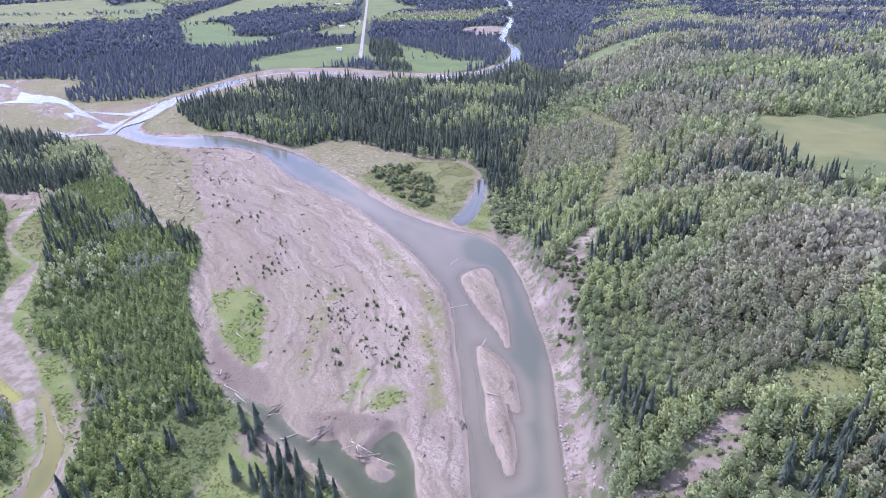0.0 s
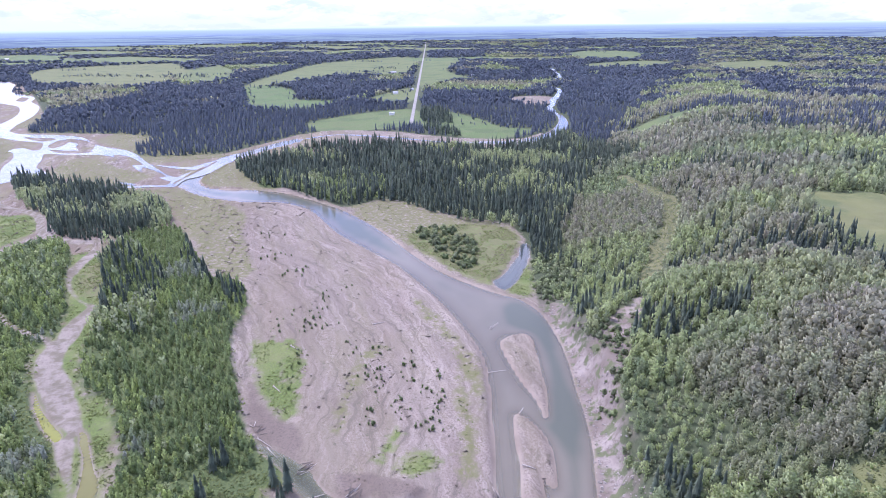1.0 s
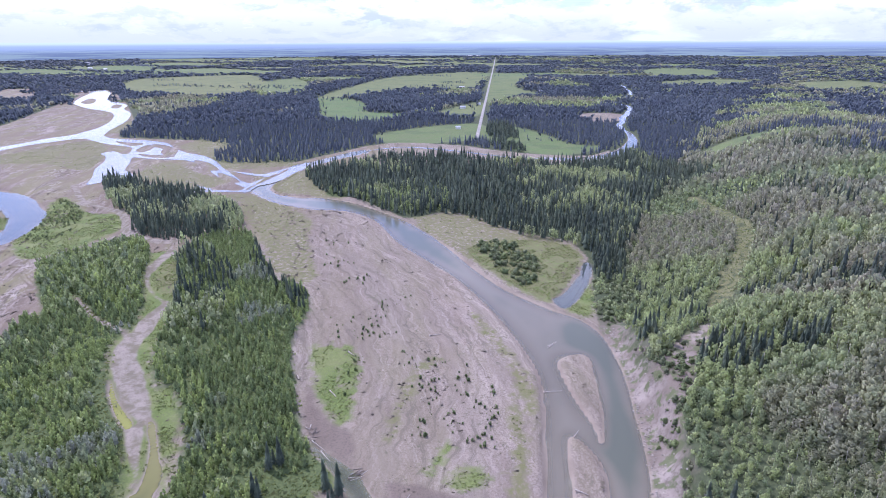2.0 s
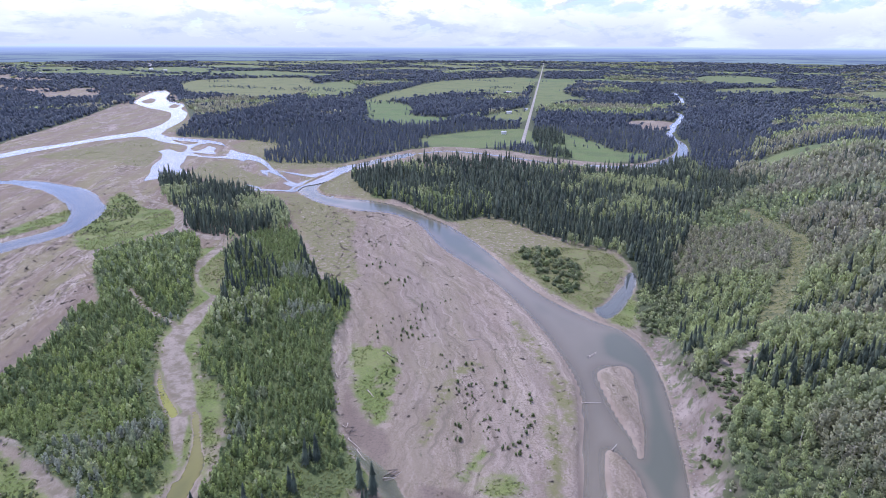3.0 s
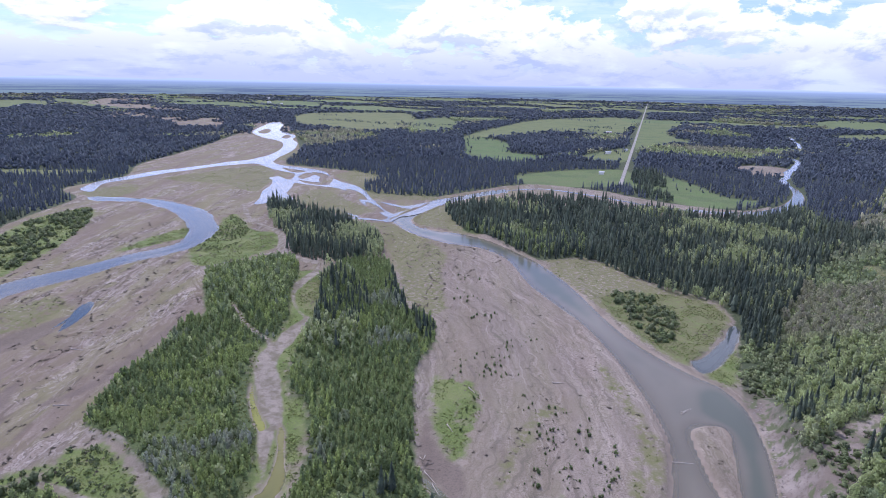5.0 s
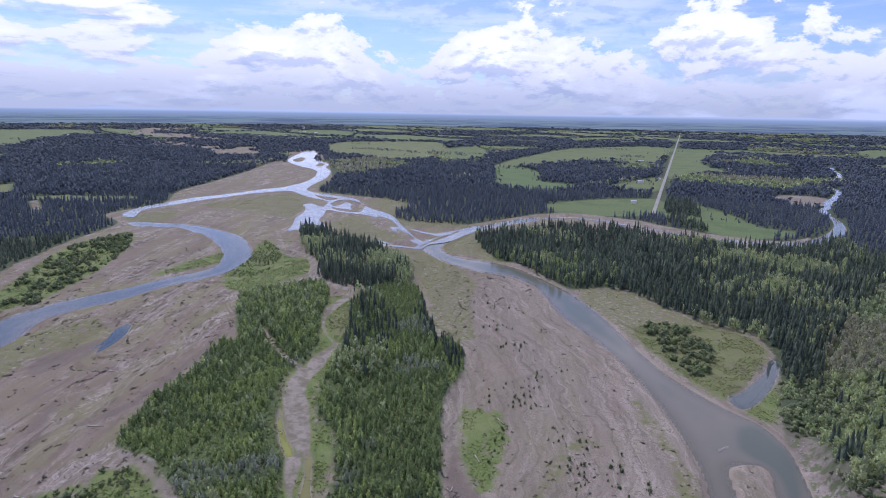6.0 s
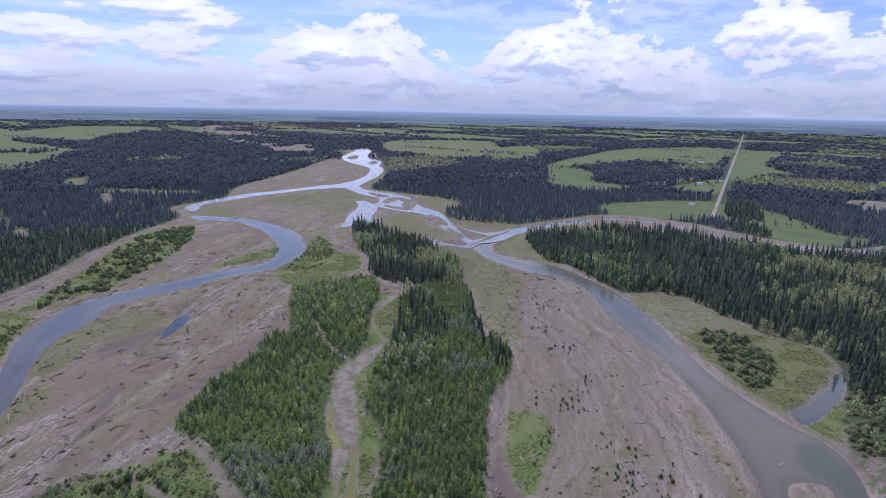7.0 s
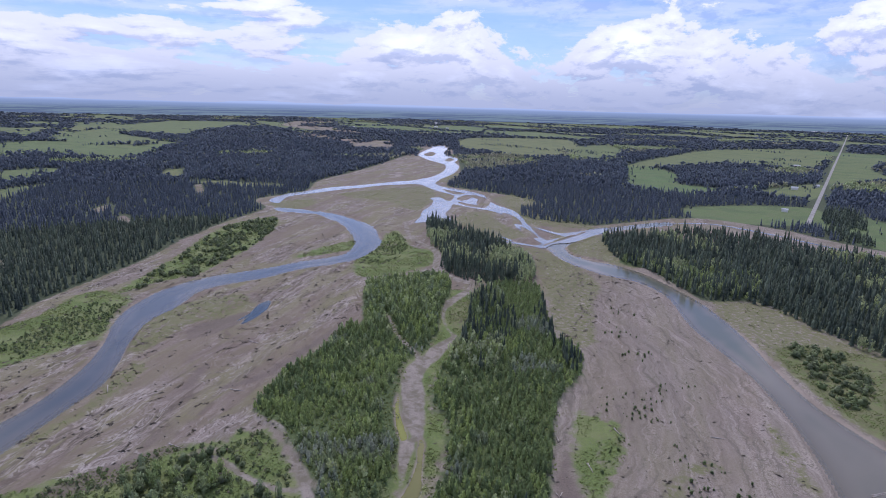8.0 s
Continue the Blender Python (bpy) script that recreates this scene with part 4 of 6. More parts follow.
M_WILLOW = leaf_material("willow_leaves", (0.168, 0.220, 0.104), (0.335, 0.402, 0.150), (0.330, 0.350, 0.290), 0.36)
M_SHRUB = leaf_material("shrub_leaves", (0.108, 0.146, 0.066), (0.190, 0.236, 0.096), (0.20, 0.18, 0.14), 0.3)
M_TUFT = leaf_material("grass_blades", (0.115, 0.150, 0.052), (0.210, 0.245, 0.088), (0.28, 0.25, 0.15), 0.45)
M_LITTER = leaf_material("flood_litter", (0.090, 0.082, 0.060), (0.150, 0.135, 0.095), (0.19, 0.16, 0.125), 0.1)
M_BARK = plain_material("dark_bark", (0.07, 0.055, 0.045), (0.14, 0.12, 0.10), 3.0)
M_PALE_BARK = plain_material("pale_bark", (0.30, 0.28, 0.25), (0.48, 0.46, 0.42), 2.0)
M_DRIFTWOOD = plain_material("bleached_driftwood", (0.30, 0.26, 0.22), (0.46, 0.42, 0.37), 2.5)
M_DARK_DRIFT = plain_material("weathered_driftwood", (0.09, 0.078, 0.065), (0.21, 0.185, 0.16), 2.5)
M_STONE = plain_material("bank_stone", (0.20, 0.175, 0.150), (0.35, 0.315, 0.275), 0.9, 0.9, 0.2)
M_WHITE_WALL = plain_material("white_boards", (0.70, 0.69, 0.66), (0.82, 0.81, 0.78), 0.6)
M_TIN_ROOF = plain_material("tin_roof", (0.42, 0.43, 0.45), (0.55, 0.55, 0.56), 0.3, 0.5)
M_RED_WALL = plain_material("red_boards", (0.22, 0.06, 0.045), (0.30, 0.09, 0.06), 0.5)


def hills_material():
    """Far hills and plain, many kilometres of bright summer haze painted into their glow."""
    m, t = material("hills_in_painted_haze")
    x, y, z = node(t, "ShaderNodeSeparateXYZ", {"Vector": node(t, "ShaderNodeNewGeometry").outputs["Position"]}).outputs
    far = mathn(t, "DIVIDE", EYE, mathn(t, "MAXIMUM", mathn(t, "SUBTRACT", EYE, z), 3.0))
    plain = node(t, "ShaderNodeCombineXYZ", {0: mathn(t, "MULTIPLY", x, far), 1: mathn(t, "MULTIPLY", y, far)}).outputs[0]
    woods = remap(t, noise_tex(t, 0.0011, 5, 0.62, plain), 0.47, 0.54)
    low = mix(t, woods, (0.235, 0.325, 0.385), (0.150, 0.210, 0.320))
    # painted haze: paler and bluer towards the top
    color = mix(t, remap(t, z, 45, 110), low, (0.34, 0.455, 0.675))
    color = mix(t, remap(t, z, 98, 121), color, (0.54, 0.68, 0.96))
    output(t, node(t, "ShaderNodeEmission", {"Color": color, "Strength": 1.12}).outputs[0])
    return m


M_HILLS = hills_material()


# ---- ground ----
def sheet(name, xs, ys, zs, quads, material, attributes):
    me = bpy.data.meshes.new(name)
    me.vertices.add(len(xs))
    me.vertices.foreach_set("co", np.stack([xs, ys, zs], 1).astype(np.float32).ravel())
    me.loops.add(len(quads) * 4)
    me.loops.foreach_set("vertex_index", quads.astype(np.int32).ravel())
    me.polygons.add(len(quads))
    me.polygons.foreach_set("loop_start", np.arange(len(quads), dtype=np.int32) * 4)
    me.update(calc_edges=True)
    for key, values in attributes.items():
        me.attributes.new(key, "FLOAT", "POINT").data.foreach_set("value", values.astype(np.float32))
    me.polygons.foreach_set("use_smooth", np.ones(len(quads), bool))
    me.materials.append(material)
    return new(name, me)


def tri_mesh(name, v, f, mats, attributes=None, mat_index=None):
    me = bpy.data.meshes.new(name)
    me.vertices.add(len(v))
    me.vertices.foreach_set("co", np.asarray(v, np.float32).ravel())
    me.loops.add(len(f) * 3)
    me.loops.foreach_set("vertex_index", np.asarray(f, np.int32).ravel())
    me.polygons.add(len(f))
    me.polygons.foreach_set("loop_start", np.arange(len(f), dtype=np.int32) * 3)
    me.update(calc_edges=True)
    for key, values in (attributes or {}).items():
        me.attributes.new(key, "FLOAT", "POINT").data.foreach_set("value", np.asarray(values, np.float32))
    for m in mats:
        me.materials.append(m)
    return me


def grid_quads(nx, ny):
    i = np.arange(nx * ny).reshape(ny, nx)
    return np.stack([i[:-1, :-1], i[:-1, 1:], i[1:, 1:], i[1:, :-1]], -1).reshape(-1, 4)


QUADS = grid_quads(len(GX), len(GY))
field_in = np.full(X.shape, -60.0)
tone = np.zeros(X.shape)
for k, (key, o) in enumerate(FIELD_O.items()):
    d = inward(o, X, Y)
    tone = np.where(d > field_in, FIELD_TONE.get(key, 0.3), tone)
    field_in = np.maximum(field_in, d)


def far_fields(x, y):
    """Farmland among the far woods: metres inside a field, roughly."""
    r = np.hypot(x, y)
    n = fbm(x * 0.0014 + 3.1, y * 0.0030, 41, 4)
    inside = (n - 0.525) * 800 - 50 * smooth(2600, 1500, r)
    inside = np.where(np.abs(np.mod(y * 0.93 + x * 0.36 + 60 * value_noise(x * 0.003, y * 0.003, 47), 430) - 215) < 30, -10, inside)
    inside = np.where(np.abs(np.mod(x * 0.93 - y * 0.30, 700) - 350) < 16, -10, inside)
    return np.where((r > 1500) & (hill_side(x, y) < -40), np.clip(inside, -60, 60), -60.0)


ff = far_fields(X, Y)
tone = np.where(ff > field_in, 0.25 + 0.7 * value_noise(np.floor(X / 400) * 1.7, np.floor(Y / 640) * 2.3, 43), tone)
field_in = np.maximum(field_in, ff)
track_in = np.full(X.shape, -60.0)
for key, (line, width) in TRACK_L.items():
    d, _ = along(line, X, Y)
    if key != "hill_track":
        track_in = np.maximum(track_in, width / 2 - d)
track_in = np.maximum(track_in, union(BED_O, X, Y) - 0.6)
wood_in = union([o for k, o in WOOD_O.items() if k.startswith(("sapling", "poplar"))], X, Y)
ground = sheet("ground", X, Y, Z, QUADS, M_GROUND, {
    "gravel": union(GRAVEL_O, X, Y), "grass": union([o for k, o in zip(GRASSES, GRASS_O) if k not in SPARSE], X, Y), "scrub": np.maximum(union([o for k, o in zip(GRASSES, GRASS_O) if k in SPARSE], X, Y), 5.0 - along(TRACK_L["hill_track"][0], X, Y)[0]), "silt": union(SILT_O, X, Y), "field": field_in, "tone": tone,
    "track": track_in, "wood": wood_in, "uphill": np.clip(UPHILL, -60, 200), "cut": union(CUT_O.values(), X, Y), "wet": WET, "terrace": flood_lines(X, Y), "arc": inward(WATER_O["main_river"], X, Y, 140.0)})
tagged(ground, "gravel river plain, woods and farmland of a wide valley", "ground", kind="structure")

# ---- water ----
BODIES = {key: inward(o, X, Y, 30.0) for key, o in WATER_O.items()}
for key, d in BODIES.items():
    keep = (d[QUADS].max(1) > -3.0) & (UPHILL[QUADS].min(1) < 6)
    q = QUADS[keep]
    used, back = np.unique(q, return_inverse=True)
    level = WATER_Z + 0.004 * list(BODIES).index(key) + far_rise(R[used])
    w = sheet(key, X[used], Y[used], level, back.reshape(q.shape), M_WATER[WATER_KIND.get(key, "river")], {"depth": np.clip(level - Z[used], 0, 3), "shoal": fbm(X[used] * 0.04, Y[used] * 0.025, 51)})
    tagged(w, WATER_LABEL.get(WATER_KIND.get(key, "river")), "water", kind="structure")

# the braided reaches: one sheet of bright water parting round gravel islands
def far_swell(x, y):
    r = np.hypot(x, y)
    return far_rise(r) + np.where(r > 900, (fbm(x * 0.0016, y * 0.0016, 23) - 0.5) * 8 * smooth(900, 2200, r), 0)


def cut_sheet(x, y, inside, nx, ny):
    """Triangles of a grid cut along the line where inside is zero: corner places, three by three."""
    q = grid_quads(nx, ny)
    q = q[inside[q].max(1) > 0]
    tri = np.concatenate([q[:, (0, 1, 2)], q[:, (0, 2, 3)]])
    p, d = np.stack([x, y], 1), inside
    out = [p[tri[(d[tri] > 0).all(1)]]]
    for k in range(3):
        a, b, c = tri[:, k], tri[:, (k + 1) % 3], tri[:, (k + 2) % 3]

        def edge(i, j):
            u = (d[i] / (d[i] - d[j] + 1e-12))[:, None]
            return p[i] + (p[j] - p[i]) * u

        one = (d[a] > 0) & (d[b] <= 0) & (d[c] <= 0)
        i, j, l = a[one], b[one], c[one]
        out.append(np.stack([p[i], edge(i, j), edge(i, l)], 1))
        two = (d[a] <= 0) & (d[b] > 0) & (d[c] > 0)
        i, j, l = a[two], b[two], c[two]
        e, f = edge(j, i), edge(l, i)
        out += [np.stack([e, p[j], p[l]], 1), np.stack([e, p[l], f], 1)]
    return np.concatenate(out).reshape(-1, 2)


bx, by = np.arange(-1300, -222, 3.2), np.arange(395, 1440, 3.2)
nx_, ny_ = len(bx), len(by)
bx, by = (v.ravel() for v in np.meshgrid(bx, by))
far = np.hypot(bx, by) / 600
wave = fbm(bx * 0.035 / far, by * 0.035 / far, 71, 3) - 0.5
inside = np.minimum(union(BRAID_O, bx, by, 20.0) + 7.0 * far * wave, 9.0 * far * wave - union([rounded(v) for v in ISLES.values()], bx, by, 20.0))
p = cut_sheet(bx, by, inside, nx_, ny_)
me = tri_mesh("braided_river", np.column_stack([p, 0.12 + far_swell(p[:, 0], p[:, 1])]), np.arange(len(p)).reshape(-1, 3), [M_WATER["riffle"]], {"depth": np.full(len(p), 0.8), "shoal": fbm(p[:, 0] * 0.03, p[:, 1] * 0.03, 67)})
tagged(new("braided_river", me), WATER_LABEL["riffle"], "water", kind="structure")

# thin side channels and the upper branches
for n, key in enumerate(("far_branch_up", "reach_top", "mid_branch")):
    line, width = CHANNEL_L[key]
    e = np.gradient(line, axis=0)
    e /= np.hypot(e[:, 0], e[:, 1])[:, None] + 1e-9
    side = np.stack([-e[:, 1], e[:, 0]], 1)
    run = np.cumsum(np.hypot(*np.diff(line, axis=0, prepend=line[:1]).T))
    ends, k = 0.12 + 0.88 * smooth(0, 35, run) * smooth(0, 35, run[-1] - run), len(line)
    left, right = (ends * width * 0.45 * (0.25 + 1.5 * fbm(run * 0.05, run * 0 + n + c, 63, 4)) for c in (0.0, 9.5))
    mid = line + side * (ends * width * 0.7 * (fbm(run * 0.02, run * 0 + n, 69, 3) - 0.5))[:, None]
    pts = np.concatenate([mid + side * (c * np.where(c < 0, left, right))[:, None] for c in (-1.0, -0.33, 0.33, 1.0)])
    q = np.array([(j * k + i, j * k + i + 1, (j + 1) * k + i + 1, (j + 1) * k + i) for j in range(3) for i in range(k - 1)])
    r = np.hypot(pts[:, 0], pts[:, 1])
    level = 0.06 + 0.02 * n + far_rise(r) + np.where(r > 900, ground_z(pts[:, 0], pts[:, 1]) + 0.18, 0)
    w = sheet("braided_channel", pts[:, 0], pts[:, 1], level, q, M_WATER["riffle"], {"depth": np.full(len(pts), 0.8), "shoal": fbm(pts[:, 0] * 0.05, pts[:, 1] * 0.05, 67)})
    tagged(w, WATER_LABEL["riffle"], "water", kind="structure")

# ---- road ----
def ribbon(name, line, width, material, lift, label, category):
    p = np.array(line)
    e = np.gradient(p, axis=0)
    e /= np.hypot(e[:, 0], e[:, 1])[:, None]
    side = np.stack([-e[:, 1], e[:, 0]], 1) * width / 2
    offs = (-1.0, -0.8, 0.8, 1.0)
    v, n = [], len(offs)
    for i in range(len(p)):
        for o in offs:
            x, y = p[i] + side[i] * o
            v.append((x, y, float(ground_z(np.array([p[i][0]]), np.array([p[i][1]]))[0]) + (lift if abs(o) < 0.9 else -0.3)))
    f = [(i * n + k, (i + 1) * n + k, (i + 1) * n + k + 1, i * n + k + 1) for i in range(len(p) - 1) for k in range(n - 1)]
    me = bpy.data.meshes.new(name)
    me.from_pydata(v, [], f)
    me.materials.append(material)
    return tagged(new(name, me), label, category, kind="structure")


a, b = np.array(ROAD[0], float), np.array(ROAD[1], float)
ribbon("road", [a + (b - a) * t for t in np.linspace(0, 1.12, 90)], 5.6, M_ROAD, 0.5, "straight pale gravel road between farm fields", "road")

# ---- trees: shapes ----
RNG = np.random.default_rng(7)


def spruce_shape(tiers, points, seed):
    """A spruce crown one metre high and about 0.34 wide: drooping jagged tiers, as vertices and triangles."""
    g = np.random.default_rng(seed)
    v, f = [], []
    for k in range(tiers):
        low = k / tiers * 0.9 + 0.06
        top = min(1.0, low + 1.75 * 0.9 / tiers)
        radius = 0.185 * (1 - low) ** 0.85 + 0.012
        base = len(v)
        v.append((g.normal(0, 0.006), g.normal(0, 0.006), top if k < tiers - 1 else 1.0))
        turn = g.uniform(0, 6.28)
        for i in range(points * 2):
            a = turn + math.pi * i / points + g.normal(0, 0.12)
            r = radius * (g.uniform(0.85, 1.25) if i % 2 == 0 else g.uniform(0.45, 0.7))
            v.append((r * math.cos(a), r * math.sin(a), low - (0.03 if i % 2 == 0 else -0.03) + g.normal(0, 0.012)))
        n = points * 2
        f += [(base, base + 1 + i, base + 1 + (i + 1) % n) for i in range(n)]
    return np.array(v), np.array(f)


ICO_V = np.array([(0, 0, 1), *[(0.894 * math.cos(a * 1.2566), 0.894 * math.sin(a * 1.2566), 0.447) for a in range(5)],
                  *[(0.894 * math.cos(a * 1.2566 + 0.628), 0.894 * math.sin(a * 1.2566 + 0.628), -0.447) for a in range(5)], (0, 0, -1)])
ICO_F = np.array([(0, 1 + i, 1 + (i + 1) % 5) for i in range(5)] + [(1 + i, 6 + i, 1 + (i + 1) % 5) for i in range(5)]
                 + [(1 + (i + 1) % 5, 6 + i, 6 + (i + 1) % 5) for i in range(5)] + [(11, 6 + (i + 1) % 5, 6 + i) for i in range(5)])


def leafy_shape(clumps, seed, low=0.12, width=0.42, core=0.7, clump=0.13, trunk=False):
    """A broadleaf crown one metre high: an uneven heart with many leaf sprays round it, gaps between them."""
    g = np.random.default_rng(seed)
    mid, half = (1 + low) / 2, (1 - low) / 2
    v = ICO_V * (width * core, width * core, half * core) * g.uniform(0.7, 1.15, (12, 1)) + (0, 0, mid)
    f = ICO_F.copy()
    vs, fs, n = [v], [f], 12
    for _ in range(clumps):
        d = g.normal(0, 1, 3)
        d /= np.linalg.norm(d) + 1e-6
        taper = 1.0 - 0.35 * max(d[2], 0)
        c = d * (width * taper, width * taper, half) * g.uniform(0.72, 1.06) + (0, 0, mid)
        side = np.cross(d, g.normal(0, 1, 3))
        side /= np.linalg.norm(side) + 1e-6
        other = np.cross(d, side)
        s = clump * g.uniform(0.6, 1.3)
        vs.append(np.array([c + side * s - d * s * 0.4, c + other * s * 0.9 - d * s * 0.2, c - side * s * 0.8 - d * s * 0.5, c - other * s - d * s * 0.3, c + d * s * 0.55]))
        fs.append(np.array([(0, 1, 4), (1, 2, 4), (2, 3, 4), (3, 0, 4)]) + n)
        n += 5
    if trunk:
        w = 0.012
        vs.append(np.array([(w, 0, 0), (-w / 2, w, 0), (-w / 2, -w, 0), (w * 0.4, 0, 0.6), (-w * 0.2, w * 0.4, 0.6), (-w * 0.2, -w * 0.4, 0.6)]))
        fs.append(np.array([(0, 1, 4), (0, 4, 3), (1, 2, 5), (1, 5, 4), (2, 0, 3), (2, 3, 5)]) + n)
    return np.concatenate(vs), np.concatenate(fs)


def spire_shape(clumps, seed, width=0.27):
    """A young tree one metre high: leaf tufts round a thin leader, narrowing to the tip."""
    g = np.random.default_rng(seed)
    vs = [np.array([(width * 0.55 * math.cos(a * 1.571), width * 0.55 * math.sin(a * 1.571), 0.02) for a in range(4)] + [(0, 0, 0.9)])]
    fs, n = [np.array([(0, 1, 4), (1, 2, 4), (2, 3, 4), (3, 0, 4)])], 5
    for i in range(clumps):
        h = 0.12 + 0.86 * (i + g.uniform(0, 1)) / clumps
        a = i * 2.4 + g.uniform(-0.5, 0.5)
        r = width * (1.05 - h) ** 0.7 * g.uniform(0.55, 1.1)
        c, d = np.array((r * math.cos(a), r * math.sin(a), h)), np.array((math.cos(a), math.sin(a), 0.7))
        side, s = np.array((-math.sin(a), math.cos(a), 0)), width * 0.50 * g.uniform(0.6, 1.3) * (1.15 - 0.5 * h)
        vs.append(np.array([c + side * s - d * s * 0.35, c + (0, 0, s * 0.7), c - side * s * 0.9 - d * s * 0.3, c - (0, 0, s * 0.9), c + d * s * 0.55]))
        fs.append(np.array([(0, 1, 4), (1, 2, 4), (2, 3, 4), (3, 0, 4)]) + n)
        n += 5
    return np.concatenate(vs), np.concatenate(fs)


def plume_shape(clumps, seed, width=0.26, low=0.16, trunk=True):
    """A slender broadleaf tree one metre high: loose leaf sprays up and down a leader, gaps between them."""
    g = np.random.default_rng(seed)
    vs = [np.array([(width * 0.4 * math.cos(a * 1.571), width * 0.4 * math.sin(a * 1.571), 0.45) for a in range(4)] + [(0, 0, 0.95), (0, 0, low)])]
    fs, n = [np.array([(0, 1, 4), (1, 2, 4), (2, 3, 4), (3, 0, 4), (1, 0, 5), (2, 1, 5), (3, 2, 5), (0, 3, 5)])], 6
    for i in range(clumps):
        h = (i + g.uniform(0, 1)) / clumps
        a = i * 2.4 + g.uniform(-0.6, 0.6)
        r = width * (0.35 + 0.75 * math.sin(math.pi * min(1.0, 0.12 + 0.86 * h))) * g.uniform(0.5, 1.15)
        c, d = np.array((r * math.cos(a), r * math.sin(a), low + (1 - low) * h * 0.97)), np.array((math.cos(a), math.sin(a), g.uniform(0.2, 1.0)))
        side, s = np.array((-math.sin(a), math.cos(a), g.uniform(-0.3, 0.3))), width * g.uniform(0.35, 0.75) * (14 / max(clumps, 6)) ** 0.42
        vs.append(np.array([c + side * s - d * s * 0.35, c + (0, 0, s * 0.6), c - side * s * 0.9 - d * s * 0.3, c - (0, 0, s * 0.75), c + d * s * 0.5]))
        fs.append(np.array([(0, 1, 4), (1, 2, 4), (2, 3, 4), (3, 0, 4)]) + n)
        n += 5
    if trunk:
        w = 0.011
        vs.append(np.array([(w, 0, 0), (-w / 2, w, 0), (-w / 2, -w, 0), (0, 0, 0.7)]))
        fs.append(np.array([(0, 1, 3), (1, 2, 3), (2, 0, 3)]) + n)
    return np.concatenate(vs), np.concatenate(fs)


def stand(name, shapes, x, y, wide, tall, tint, dry, mat, label, category, seed, sink=0.3):
    """Many trees of one kind, joined: a wood or a thicket that nobody could count."""
    if len(x) == 0:
        return None
    g = np.random.default_rng(seed)
    z = ground_z(x, y) - sink
    vs, fs, ts, ds, n = [], [], [], [], 0
    which = g.integers(0, len(shapes), len(x))
    for k, (v, f) in enumerate(shapes):
        i = np.nonzero(which == k)[0]
        if len(i) == 0:
            continue
        a = g.uniform(0, 6.283, len(i))
        lean = g.normal(0, 0.03, (len(i), 2))
        c, s = np.cos(a)[:, None], np.sin(a)[:, None]
        px = (c * v[:, 0] - s * v[:, 1]) * wide[i, None] + lean[:, :1] * v[:, 2] * tall[i, None] + x[i, None]
        py = (s * v[:, 0] + c * v[:, 1]) * wide[i, None] + lean[:, 1:] * v[:, 2] * tall[i, None] + y[i, None]
        pz = v[:, 2] * tall[i, None] + z[i, None]
        vs.append(np.stack([px, py, pz], -1).reshape(-1, 3))
        fs.append((f[None] + (np.arange(len(i)) * len(v))[:, None, None] + n).reshape(-1, 3))
        ts.append(np.repeat(tint[i], len(v)))
        ds.append(np.repeat(dry[i], len(v)))
        n += len(i) * len(v)
    me = tri_mesh(name, np.concatenate(vs), np.concatenate(fs), [mat], {"tint": np.concatenate(ts), "dry": np.concatenate(ds)})
    return tagged(new(name, me), label, category, kind="stuff")


def spread(x0, x1, y0, y1, gap, seed):
    """Points about gap metres apart over a rectangle, shaken."""
    g = np.random.default_rng(seed)
    gx, gy = np.meshgrid(np.arange(x0, x1, gap), np.arange(y0, y1, gap))
    gx, gy = gx.ravel(), gy.ravel()
    return gx + g.uniform(-0.55, 0.55, len(gx)) * gap, gy + g.uniform(-0.55, 0.55, len(gy)) * gap


def over(outline, gap, seed, edge=0.5):
    lo, hi = outline.min(0), outline.max(0)
    x, y = spread(lo[0], hi[0], lo[1], hi[1], gap, seed)
    k = inward(outline, x, y) > edge + 2.5 * (value_noise(x * 0.2, y * 0.2, seed) - 0.5)
    return x[k], y[k]


def free(x, y, water=1.0, tracks=1.0):
    """Where a tree can stand: off the water, the tracks and the road."""
    ok = (water_inside(x, y, True) < -water) & (union(BED_O, x, y) < -tracks)
    for line, width in TRACK_L.values():
        ok &= along(line, x, y)[0] > width / 2 + tracks
    return ok


SPRUCE_NEAR = [spruce_shape(10, 7, 100 + i) for i in range(5)]
SPRUCE_MID = [spruce_shape(5, 5, 200 + i) for i in range(6)]
SPRUCE_FAR = [spruce_shape(3, 3, 300 + i) for i in range(6)]
SPRUCE_DOT = [spruce_shape(2, 2, 400 + i) for i in range(6)]
LEAFY_NEAR = [plume_shape(54, 500 + i, 0.22 + 0.014 * i) for i in range(6)]
SAPLING = [spire_shape(17, 600 + i, 0.27 + 0.018 * i) for i in range(8)]
LEAFY_MID = [plume_shape(11, 700 + i, 0.27) for i in range(6)]
LEAFY_SMALL = [plume_shape(5, 750 + i, 0.30, 0.05, False) for i in range(6)]
LEAFY_FAR = [plume_shape(2, 800 + i, 0.42, 0.0, False) for i in range(6)]
LEAFY_ROUND = [plume_shape(20, 820 + i, 0.25 + 0.015 * i) for i in range(6)]
BAR_BUSH = [leafy_shape(24, 940 + i, low=-0.12, width=0.46, core=0.62, clump=0.17) for i in range(5)]
BUSH = [leafy_shape(22, 900 + i, low=-0.25, width=0.62, core=0.66, clump=0.17) for i in range(5)]

